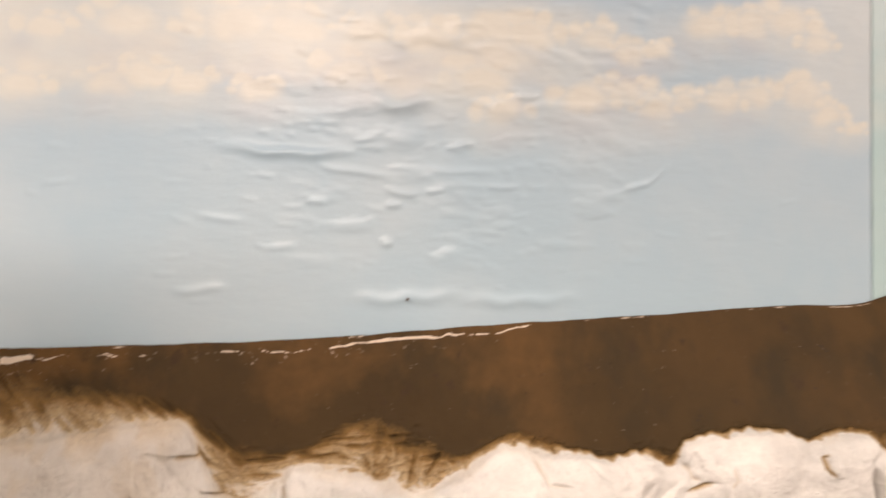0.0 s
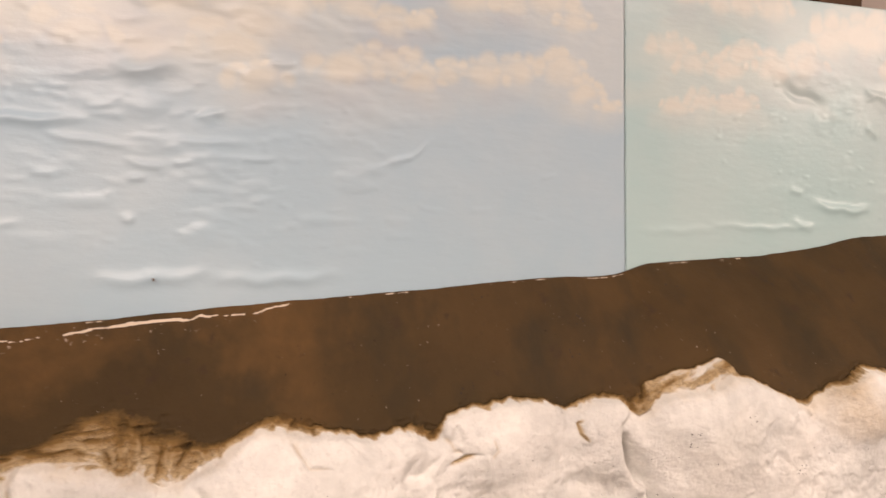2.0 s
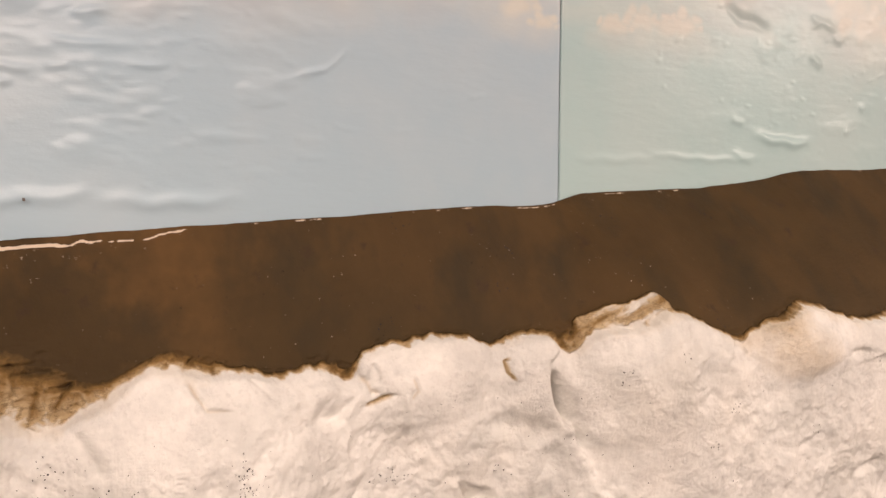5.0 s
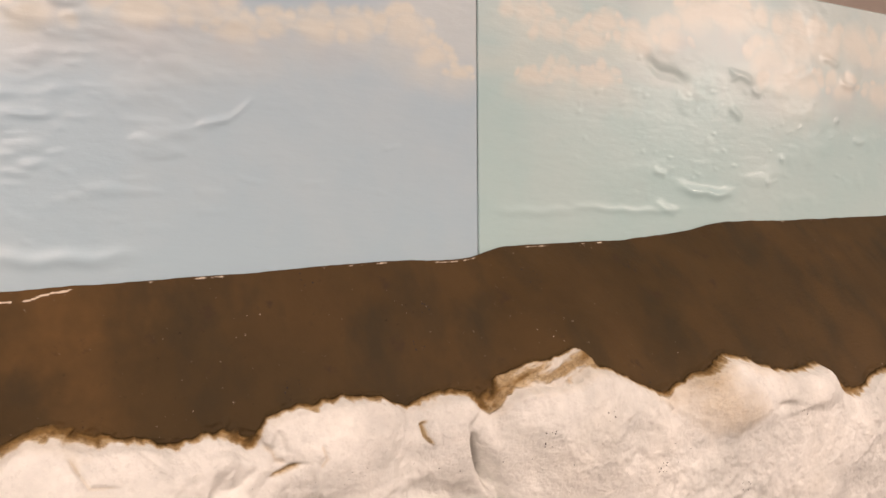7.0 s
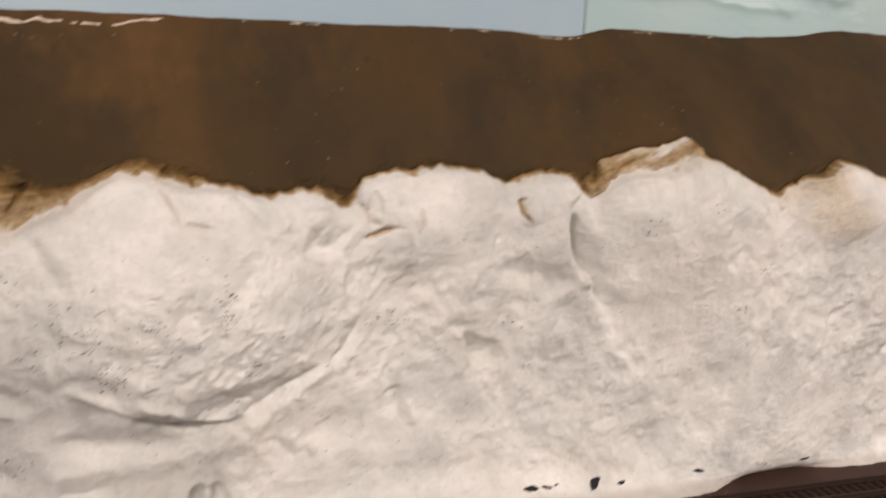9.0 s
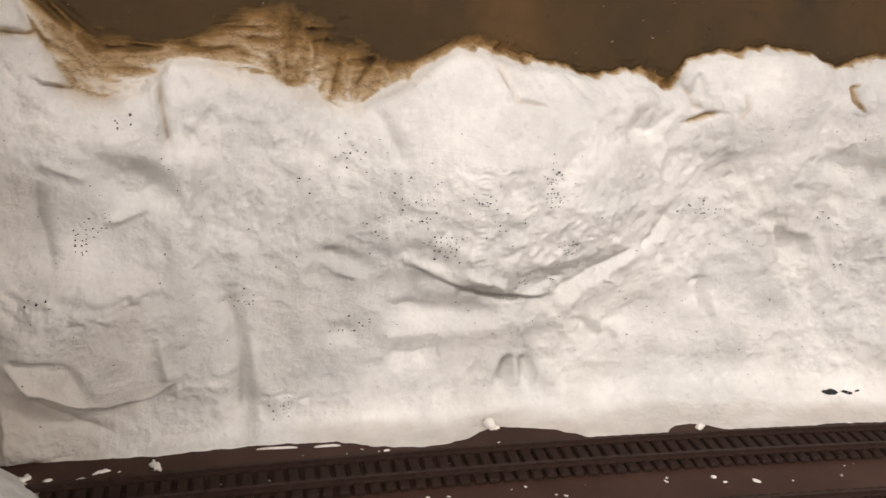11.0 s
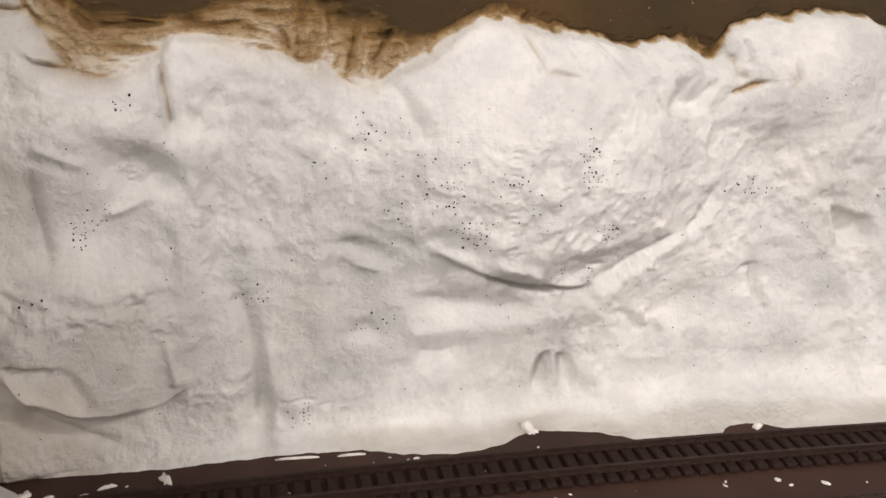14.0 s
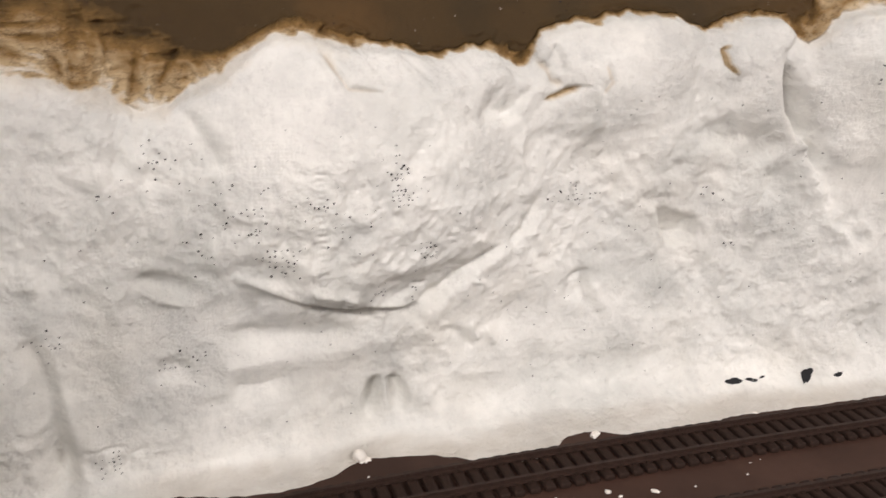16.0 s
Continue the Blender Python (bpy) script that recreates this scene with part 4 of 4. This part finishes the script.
PUFFS_GREEN = [(0.697, 0.4072, 0.011), (0.727, 0.4053, 0.011), (0.7, 0.4069, 0.009), (0.746, 0.4061, 0.013), (0.773, 0.4072, 0.016), (0.688, 0.3731, 0.014), (0.707, 0.3637, 0.013), (0.737, 0.3615, 0.014), (0.749, 0.3737, 0.014), (0.778, 0.3664, 0.015), (0.81, 0.3708, 0.017), (0.832, 0.3885, 0.021), (0.867, 0.3956, 0.021), (0.692, 0.3346, 0.01), (0.713, 0.3395, 0.012), (0.735, 0.3389, 0.011), (0.748, 0.3401, 0.013), (0.914, 0.3669, 0.023), (0.946, 0.3825, 0.028), (0.873, 0.394, 0.025), (0.935, 0.3559, 0.023), (0.98, 0.384, 0.026), (1.025, 0.391, 0.026), (1.07, 0.386, 0.026), (1.115, 0.393, 0.026), (1.16, 0.388, 0.026), (0.96, 0.355, 0.018), (1.01, 0.355, 0.018), (1.06, 0.355, 0.018), (1.11, 0.355, 0.018), (1.16, 0.355, 0.018)]
WRINKLES_BLUE = [(0.305, 0.31, 0.056, -1, 0.00115, 0.00246), (0.366, 0.337, 0.024, 9, 0.00125, 0.00336), (0.434, 0.344, 0.012, 6, 0.00074, 0.00179), (0.397, 0.316, 0.012, 18, 0.00074, 0.00202), (0.5, 0.2965, 0.014, 10, 0.00074, 0.00157), (0.512, 0.303, 0.016, 40, 0.00037, 0.00134),
                 (0.42, 0.2945, 0.016, 2, 0.00062, 0.00134), (0.365, 0.2905, 0.016, -10, 0.00081, 0.00168), (0.383, 0.2915, 0.009, 10, 0.00074, 0.00146), (0.34, 0.301, 0.034, -7, 0.00062, 0.00157), (0.395, 0.3025, 0.034, -3, 0.00043, 0.00146), (0.32, 0.285, 0.01, 0, 0.0005, 0.00157), (0.272, 0.276, 0.02, -5, 0.00031, 0.00157)]
WRINKLES_BLUE += [
                 (0.361, 0.2835, 0.007, 4, 0.00074, 0.00157), (0.357, 0.264, 0.006, 10, 0.00068, 0.00179), (0.303, 0.262, 0.012, 0, 0.00031, 0.00157), (0.262, 0.24, 0.022, 4, 0.00062, 0.00224), (0.368, 0.2345, 0.05, 2, 0.00074, 0.00336), (0.43, 0.2325, 0.06, 0, 0.00081, 0.00336), (0.345, 0.318, 0.012, 4, 0.0005, 0.00146)]
WRINKLES_GREEN = [(0.85, 0.2705, 0.05, -4, 0.0016, 0.0031), (0.806, 0.35, 0.04, -12, -0.0013, 0.0036), (0.803, 0.283, 0.012, -4, 0.00081, 0.00202), (0.884, 0.355, 0.026, -14, 0.00077, 0.00291), (0.902, 0.345, 0.01, -8, 0.00074, 0.00224),
                  (0.879, 0.328, 0.014, -16, 0.00087, 0.00291), (1.035, 0.3165, 0.016, 2, 0.00086, 0.00269), (0.99, 0.377, 0.022, -8, 0.00077, 0.00291), (1.015, 0.36, 0.02, -8, 0.00093, 0.00269), (1.002, 0.331, 0.006, 0, 0.00074, 0.00224),
                  (0.935, 0.297, 0.006, 0, 0.00074, 0.00224), (0.919, 0.279, 0.006, 0, 0.00068, 0.00224), (0.775, 0.2575, 0.09, -1, 0.00056, 0.00224), (0.81, 0.259, 0.022, -12, 0.00081, 0.00269), (0.7, 0.256, 0.06, 1, 0.00043, 0.00269)]


def build_backdrop(x0, x1, puffs, wrinkles, material, label, seed, rough):
    nx, nz = int((x1 - x0) / 0.0013), 170
    gx, gv = np.meshgrid(np.linspace(x0, x1, nx), np.linspace(0, 1, nz))
    low, high = spline(gx, SKY_FOOT) - 0.001, 0.4045 + 0.0250 * (gx - 0.3)
    gz = low + (high - low) * gv
    gx = gx - 0.033 * (gz - 0.231)  # the seam leans a little
    out = np.zeros_like(gx)
    for w in wrinkles:
        out += (1.4 if seed == 1 else 0.95) * wrinkle(gx, gz, *w)
    rng = random.Random(seed)
    for _ in range(190 if seed == 1 else 110):
        wx, wz = (rng.gauss(0.38, 0.075), rng.gauss(0.318, 0.036)) if seed == 1 else (rng.uniform(0.72, 1.2), rng.gauss(0.325, 0.035))
        size = rng.uniform(0.003, 0.013) if seed == 1 else rng.uniform(0.002, 0.009)
        out += wrinkle(gx, gz, wx, wz, size, rng.gauss(2, 8 if seed == 1 else 25), rng.uniform(0.00008, 0.00030 if seed == 1 else 0.00022), rng.uniform(0.0007, 0.0014))
    patch = step(0.25, 0.40, gx) * step(0.60, 0.42, gx) if seed == 1 else step(0.74, 0.84, gx)
    small = fbm(gx * 38 + seed, gz * (110 if seed == 1 else 60), 3)
    out += rough * patch * (0.0026 if seed == 1 else 0.0009) * np.clip(small - 0.52, 0, 1) * step(0.235, 0.27, gz)
    out += 0.0022 * (fbm(gx * 7 + seed, gz * 9, 3) - 0.5)
    cloud, under = np.zeros_like(gx), np.zeros_like(gx)
    qx, qz = gx + 0.008 * (fbm(gx * 60, gz * 60 + seed, 4) - 0.5), gz + 0.008 * (fbm(gx * 70 + 50, gz * 70, 4) - 0.5)
    rng = random.Random(seed + 5)
    for cx, cz, r in puffs:
        # each cloud: a soft body, heaped billows over its upper edge, and a grey underside that fades away
        dz = (qz - cz) / r
        body = np.hypot((qx - cx) / (1.35 * r), np.where(dz < 0, dz / 1.55, dz / 0.95))
        cloud = np.maximum(cloud, 0.92 * step(1.30, 0.25, body) * (1 - 0.75 * step(0.1, -1.0, dz)))
        under = np.maximum(under, step(1.7, 0.7, body) * step(0.0, -0.9, dz))
        for k in range(9):
            a = radians(rng.uniform(-15, 195))
            bx, bz, br = cx + 1.15 * r * math.cos(a), cz + 0.62 * r * math.sin(a), r * rng.uniform(0.28, 0.55)
            q = np.hypot(qx - bx, qz - bz) / br
            cloud = np.maximum(cloud, rng.uniform(0.75, 1.0) * step(1.35, 0.35, q) * (1 - 0.5 * step(0.2, -0.9, (qz - bz) / br)))
        cloud = np.maximum(cloud, 0.45 * np.exp(-((qx - cx) / (2.4 * r)) ** 2 - ((qz - cz + 0.5 * r) / (1.1 * r)) ** 2))
    cloud = cloud * (0.72 + 0.42 * fbm(gx * 45 + 11, gz * 55, 3))
    cloud = np.maximum(cloud, 0.35 * step(0.40, 0.65, fbm(gx * 14 + seed, gz * 40, 3)) * step(0.325, 0.345, gz))
    if seed == 1:
        bank = step(0.335, 0.350, gz + 0.02 * (fbm(gx * 30, gz * 30, 3) - 0.5)) * step(0.52, 0.42, gx) * step(0.405, 0.385, gz)
        cloud = np.maximum(cloud, 0.62 * bank * (0.5 + fbm(qx * 38, qz * 55 + 4, 4)))
    under = under * (1 - 0.8 * step(0.45, 0.85, cloud)) * step(0.30, 0.60, fbm(gx * 20 + 5, gz * 30, 3))
    verts = np.stack([gx, Y_SKY - out, gz], -1).reshape(-1, 3)
    n = len(verts)
    rim = np.concatenate([np.arange(nx), np.arange(nx, nx * nz, nx) + nx - 1, nx * nz - 1 - np.arange(1, nx), (np.arange(nz - 2, 0, -1)) * nx])
    back = verts[rim].copy()
    back[:, 1] = Y_SKY + 0.0012
    k = len(rim)
    sides = [[int(rim[i]), n + i, n + (i + 1) % k, int(rim[(i + 1) % k])] for i in range(k)]
    zeros = np.zeros(k)
    ob = mesh_object("backdrop_panel", np.concatenate([verts, back]), sheet_faces(nx, nz).tolist() + sides, material, None, "", True,
                     {"cloud": np.concatenate([cloud.ravel(), zeros]), "under": np.concatenate([under.ravel(), zeros]), "height": np.concatenate([gv.ravel(), zeros])})
    return tagged(ob, label, "backdrop", "sky backdrop sheets")


build_backdrop(-0.25, 0.6545, PUFFS_BLUE, WRINKLES_BLUE, M_SKY_BLUE, "wrinkled glossy sky-blue backdrop sheet with cream clouds", 1, 1.0)
build_backdrop(0.6555, 1.40, PUFFS_GREEN, WRINKLES_GREEN, M_SKY_GREEN, "wrinkled glossy pale green sky backdrop sheet with clouds", 2, 1.3)
block("sheet_spot", (0.3676, 0.3686, Y_SKY - 0.0030, Y_SKY + 0.001, 0.2337, 0.2350), M_CASE, "small grey spot stuck on the sky sheet", "spot")
block("backing_board", (-0.25, 1.40, Y_SKY + 0.006, Y_SKY + 0.014, -0.02, 0.390), M_DARK, "dark board behind the sky sheets", "board", "structure")


# ---- base and tracks ----
block("layout_base", (-0.35, 1.5, 0.27, 0.90, -0.03, 0.0), M_BASE, "brown painted layout board", "board", "structure")
block("layout_bench", (-0.33, 1.48, 0.30, 0.88, -0.949, -0.0305), M_WOOD, "dark wooden bench under the layout board", "bench", "structure")
GAUGE = 0.0144


def track_line(x, shift):
    """Centre of a track, shift towards the viewer from the far rail of the first one."""
    y = 0.8175 - 0.035 * (x - 0.27) - 0.17 * (x - 0.27) ** 2
    dy = -0.035 - 0.34 * (x - 0.27)
    n = math.hypot(1, dy)
    return x + shift * dy / n, y - shift / n, math.atan(dy)


def rail_mesh(shift, x0=-0.1, x1=1.1, steps=90):
    """A rail of I section bent along the line."""
    w, h = 0.0012, 0.0026
    section = [(-w, 0), (w, 0), (w, 0.0004), (0.0003, 0.0007), (0.0003, h - 0.0009), (w * 0.6, h - 0.0006), (w * 0.6, h), (-w * 0.6, h), (-w * 0.6, h - 0.0006), (-0.0003, h - 0.0009), (-0.0003, 0.0007), (-w, 0.0004)]
    verts, faces, k = [], [], len(section)
    for i in range(steps + 1):
        x, y, a = track_line(x0 + (x1 - x0) * i / steps, shift)
        for p, q in section:
            verts.append((x - p * math.sin(a), y + p * math.cos(a), 0.0024 + q))
        if i:
            b = (i - 1) * k
            faces += [(b + j, b + (j + 1) % k, b + k + (j + 1) % k, b + k + j) for j in range(k)]
    return verts, faces


def tie_mesh():
    bm = box(bmesh.new(), -0.0021, 0.0021, -0.0128, 0.0128, 0, 0.0024, 0.0007)
    for sy in (-1, 1):
        for e in (-1, 1):
            y = sy * GAUGE / 2 + e * 0.0016
            box(bm, -0.0006, 0.0006, y - 0.0004, y + 0.0004, 0.0024, 0.0031)
    bmesh.ops.scale(bm, vec=(S, S, S), verts=bm.verts)
    me = bpy.data.meshes.new("tie")
    bm.to_mesh(me)
    bm.free()
    me.materials.append(M_TIE)
    return me


TIE = tie_mesh()


def build_track(shift, label, first, last):
    track = tagged(new("railway_track"), label, "model track", "model railway tracks")
    for s in (shift, shift + GAUGE):
        v, f = rail_mesh(s)
        mesh_object("rail", v, f, M_RAIL, track, "thin brown weathered rail")
    rng = random.Random(int(shift * 1000))
    x = first
    while x < last:
        px, py, a = track_line(x, shift + GAUGE / 2)
        ob = new("tie", TIE)
        ob.parent = track
        ob.matrix_basis = pose(px * S, py * S, 0, 0, 0, math.degrees(a) + rng.uniform(-1.2, 1.2))
        x += 0.00593 * math.cos(a)
    return track


build_track(0.0, "dark brown flexible track along the cliff foot", 0.15, 0.95)
build_track(0.047, "dark brown second track beside the first one", 0.36, 0.95)


# ---- plaster crumbs ----
def crumb(x, y, z, size, seed):
    rng = random.Random(seed)
    bm = bmesh.new()
    bmesh.ops.create_icosphere(bm, subdivisions=1, radius=1)
    sx, sy, sz, a = size * rng.uniform(0.6, 1.3), size * rng.uniform(0.35, 0.8), size * rng.uniform(0.2, 0.4), rng.uniform(-60, 60)
    for v in bm.verts:
        v.co = v.co * rng.uniform(0.75, 1.25)
        v.co = Vector((v.co.x * sx, v.co.y * sy, max(-0.6, v.co.z) * sz))
    bmesh.ops.transform(bm, matrix=pose(x, y, z + 0.5 * sz, 0, 0, a), verts=bm.verts)
    ob = part("plaster_crumb", bm, M_CHIP)
    return tagged(ob, "white crumb of plaster lying on the brown board", "plaster crumb", "plaster crumbs")


def splash(x, y, sx, sy, turn, seed):
    """A flat ragged splash of plaster on the board."""
    rng = random.Random(seed)
    bm = bmesh.new()
    n = 22
    phase = rng.uniform(0, 6)
    ring = []
    for i in range(n):
        a = 2 * math.pi * i / n
        k = 0.75 + 0.28 * math.sin(2 * a + phase) + 0.20 * math.sin(5 * a + 2 * phase) + rng.uniform(-0.08, 0.08)
        ring.append((k * math.cos(a) * sx, k * math.sin(a) * sy))
    low = [bm.verts.new((p, q, -0.0002)) for p, q in ring]
    rim = [bm.verts.new((p * 0.97, q * 0.97, 0.0005)) for p, q in ring]
    top = [bm.verts.new((p * 0.7, q * 0.7, 0.0009)) for p, q in ring]
    for a, b in ((low, rim), (rim, top)):
        for i in range(n):
            bm.faces.new((a[i], a[(i + 1) % n], b[(i + 1) % n], b[i]))
    bm.faces.new(top)
    bmesh.ops.transform(bm, matrix=pose(x, y, 0, 0, 0, turn), verts=bm.verts)
    ob = part("plaster_splash", bm, M_CHIP, None, "", True)
    return tagged(ob, "flat white splash of plaster on the brown board", "plaster splash", "plaster splashes")


for k, args in enumerate(((0.2945, 0.8290, 0.0022, 0.0050, 4), (0.2750, 0.8290, 0.0030, 0.0014, 20), (0.2680, 0.8250, 0.0026, 0.0010, 10), (0.2475, 0.8300, 0.0025, 0.0040, -10),
                          (0.3420, 0.8312, 0.0080, 0.0006, -6), (0.4350, 0.8285, 0.0022, 0.0045, 10), (0.2560, 0.8270, 0.0022, 0.0010, 0), (0.3620, 0.8285, 0.0050, 0.0007, -4))):
    splash(*args, 40 + k)


def plaster_ball():
    bm = bmesh.new()
    bmesh.ops.create_icosphere(bm, subdivisions=3, radius=0.0026)
    for v in bm.verts:
        v.co = v.co * (1 + 0.25 * noise.fractal(v.co * 400, 0.8, 2, 3)) + Vector((0.4335, 0.8290, 0.0018))
    ob = part("plaster_ball", bm, M_CHIP, None, "", True)
    return tagged(ob, "small white plaster ball at the cliff foot", "plaster ball")


plaster_ball()
CRUMBS = [(0.562, 0.776, 0.0028), (0.510, 0.773, 0.0018), (0.526, 0.767, 0.0016), (0.385, 0.820, 0.0018), (0.489, 0.7745, 0.0012), (0.527, 0.8085, 0.0030), (0.318, 0.800, 0.0016), (0.352, 0.797, 0.0018)]
for i, (x, y, r) in enumerate(CRUMBS):
    crumb(x, y, 0.0, r, i)
rng = random.Random(4)
for i in range(110):
    x = rng.uniform(0.25, 0.75)
    shift = rng.choice((-0.010, -0.006, -0.0035, 0.004, 0.010, 0.024, 0.030)) + rng.uniform(-0.002, 0.002)
    cx, cy, _ = track_line(x, shift)
    crumb(cx, cy, 0.0, rng.uniform(0.0003, 0.0008) * rng.choice((0.7, 1, 1.4)), 100 + i)


# ---- the hill over the tunnel, into which the track runs ----
def tunnel_hill():
    n = 150
    gx, gy = np.meshgrid(np.linspace(-0.22, 0.32, n), np.linspace(0.30, 0.852, n))
    r = np.hypot(gx - 0.05, (gy - 0.63) * 0.78)
    r = r + 0.016 * (fbm(gx * 30, gy * 30, 3) - 0.5)
    # the clipped term raises the unseen peak, to shade the cliff's far end
    z = 1.25 * (0.25 - np.sqrt(r ** 2 + 0.0016) + 0.004) + 1.1 * np.clip(0.17 - np.sqrt(r ** 2 + 0.0016), 0, 1) + 0.004 * (fbm(gx * 80, gy * 80, 3) - 0.5)
    z = np.maximum(z, -0.004)
    verts = np.stack([gx, gy, z], -1).reshape(-1, 3)
    faces = sheet_faces(n, n)
    faces = faces[(verts[faces][:, :, 2] > -0.0035).any(1)]
    used, back = np.unique(faces, return_inverse=True)
    zero = np.zeros(len(used))
    ob = mesh_object("tunnel_hill", verts[used], back.reshape(-1, 4).tolist(), M_HILL, None, "", True, {"paint": zero, "chip": zero, "dirt_and_shade": zero, "rust": zero})
    return tagged(ob, "smooth white plaster hill over the end of the track", "model hill")


tunnel_hill()


# ---- the room behind and around ----
Z_FLOOR, Z_CEIL = -0.95, 1.10
block("floor", (-2.0, 2.6, -2.2, 2.2, Z_FLOOR - 0.05, Z_FLOOR), M_FLOOR, "dark room floor", "floor", "structure")
block("ceiling", (-2.0, 2.6, -2.2, 2.2, Z_CEIL, Z_CEIL + 0.05), M_CEIL, "white room ceiling", "ceiling", "structure")
block("wall_north", (-2.0, 2.6, 1.52, 1.57, Z_FLOOR, Z_CEIL), M_WALL, "pinkish white room wall", "wall", "structure")
# three unseen walls, kept dull so that they bounce little light
block("wall_south", (-2.0, 2.6, -2.20, -2.15, Z_FLOOR, Z_CEIL), M_WALL_DULL, "unseen dull beige room wall", "wall", "structure")
block("wall_west", (-2.0, -1.95, -2.15, 1.52, Z_FLOOR, Z_CEIL), M_WALL_DULL, "unseen dull beige room wall", "wall", "structure")
block("wall_east", (2.55, 2.6, -2.15, 1.52, Z_FLOOR, Z_CEIL), M_WALL_DULL, "unseen dull beige room wall", "wall", "structure")


def ceiling_lamp(x, y, power, sx, sy):
    thing = tagged(new("ceiling_lamp"), "unseen long warm ceiling lamp", "lamp", "ceiling lamps")
    part("lamp_frame", box(bmesh.new(), x - sx / 2 - 0.02, x + sx / 2 + 0.02, y - sy / 2 - 0.02, y + sy / 2 + 0.02, Z_CEIL - 0.03, Z_CEIL - 0.002, 0.004), M_CEIL, thing)
    data = bpy.data.lights.new("lamp_light", "AREA")
    data.shape, data.size, data.size_y = "RECTANGLE", sx * S, sy * S
    data.energy, data.color = power, LAMP_COLOUR
    ob = new("lamp_light", data)
    ob.parent = thing
    ob.matrix_basis = pose(x * S, y * S, (Z_CEIL - 0.035) * S)
    return thing


def wall_lamp(label, x, y, z, turn, power, size):
    """A square lamp on a wall; turn: degrees about the vertical, 0 faces north."""
    thing = tagged(new("wall_lamp"), label, "lamp", "wall lamps")
    thing.matrix_basis = pose(x * S, y * S, z * S, 0, 0, turn)
    k = size / 2 + 0.02
    part("lamp_frame", box(bmesh.new(), -k, k, 0.0, 0.025, -k, k, 0.004), M_CEIL, thing)
    data = bpy.data.lights.new("lamp_light", "AREA")
    data.shape, data.size, data.energy, data.color = "SQUARE", size * S, power, LAMP_COLOUR
    ob = new("lamp_light", data)
    ob.parent = thing
    ob.matrix_basis = pose(0, 0.03 * S, 0, 90, 0, 0)
    return thing


ceiling_lamp(-0.75, -0.35, LAMP_POWER, 0.8, 0.18)
ceiling_lamp(0.42, -0.80, LAMP_POWER * 0.25, 0.6, 0.18)
# unseen fill lamp, added to brighten the right end and the green sheet
ceiling_lamp(1.60, -0.30, LAMP_POWER * 0.48, 0.8, 0.18)
wall_lamp("warm lamp on the dull wall across the room", 0.48, -2.15, 0.92, 0, WALL_LAMP_POWER, 0.34)
# unseen lamp, added to put a sheen on the green sheet
wall_lamp("unseen warm lamp added beside the layout for sheen on the green sheet", 2.55, -0.52, 0.74, 90, WALL_LAMP_POWER * 0.6, 0.30)


# ---- what shows over the backdrop's top edge ----
block("shelf", (0.1, 1.25, 1.372, 1.519, 0.524, 0.560), M_PALE, "pale painted shelf behind the backdrop", "shelf", "", 0.003)


def red_pot():
    pot = tagged(new("red_pot"), "dark red glossy round pot on the shelf", "pot")
    bm = bmesh.new()
    bmesh.ops.create_cone(bm, cap_ends=True, segments=24, radius1=0.040, radius2=0.048, depth=0.09, matrix=Matrix.Translation((0.838, 1.42, 0.6055)))
    bmesh.ops.bevel(bm, geom=list(bm.edges), offset=0.006, segments=2, affect="EDGES")
    part("pot_body", bm, M_RED, pot, "", True)
    return pot


def grey_case():
    case = tagged(new("instrument_case"), "dark grey case with a black printed label", "case")
    part("case_body", box(bmesh.new(), 0.893, 1.165, 1.40, 1.48, 0.5605, 0.80, 0.006), M_CASE, case)
    part("case_panel", box(bmesh.new(), 0.898, 1.03, 1.397, 1.4005, 0.595, 0.79, 0.002), M_PANEL, case, "darker front panel")
    for k in range(4):
        part("label_bar", box(bmesh.new(), 0.904, 0.918 + 0.006 * (k % 2), 1.3935, 1.3965, 0.606 + 0.012 * k, 0.612 + 0.012 * k), M_DARK, case, "black bar of small print")


def wood_post():
    post = tagged(new("wooden_post"), "brown wooden post with pale grain beside the shelf", "post")
    part("post_board", box(bmesh.new(), 1.257, 1.318, 1.38, 1.46, Z_FLOOR, Z_CEIL - 0.003, 0.003), M_WOOD, post)
    part("post_face", box(bmesh.new(), 1.318, 1.405, 1.40, 1.46, Z_FLOOR, Z_CEIL - 0.003, 0.003), M_WOOD_PALE, post, "paler planed face")
    part("post_edge", box(bmesh.new(), 1.405, 1.50, 1.38, 1.46, Z_FLOOR, Z_CEIL - 0.003, 0.003), M_WOOD, post)


red_pot()
grey_case()
wood_post()
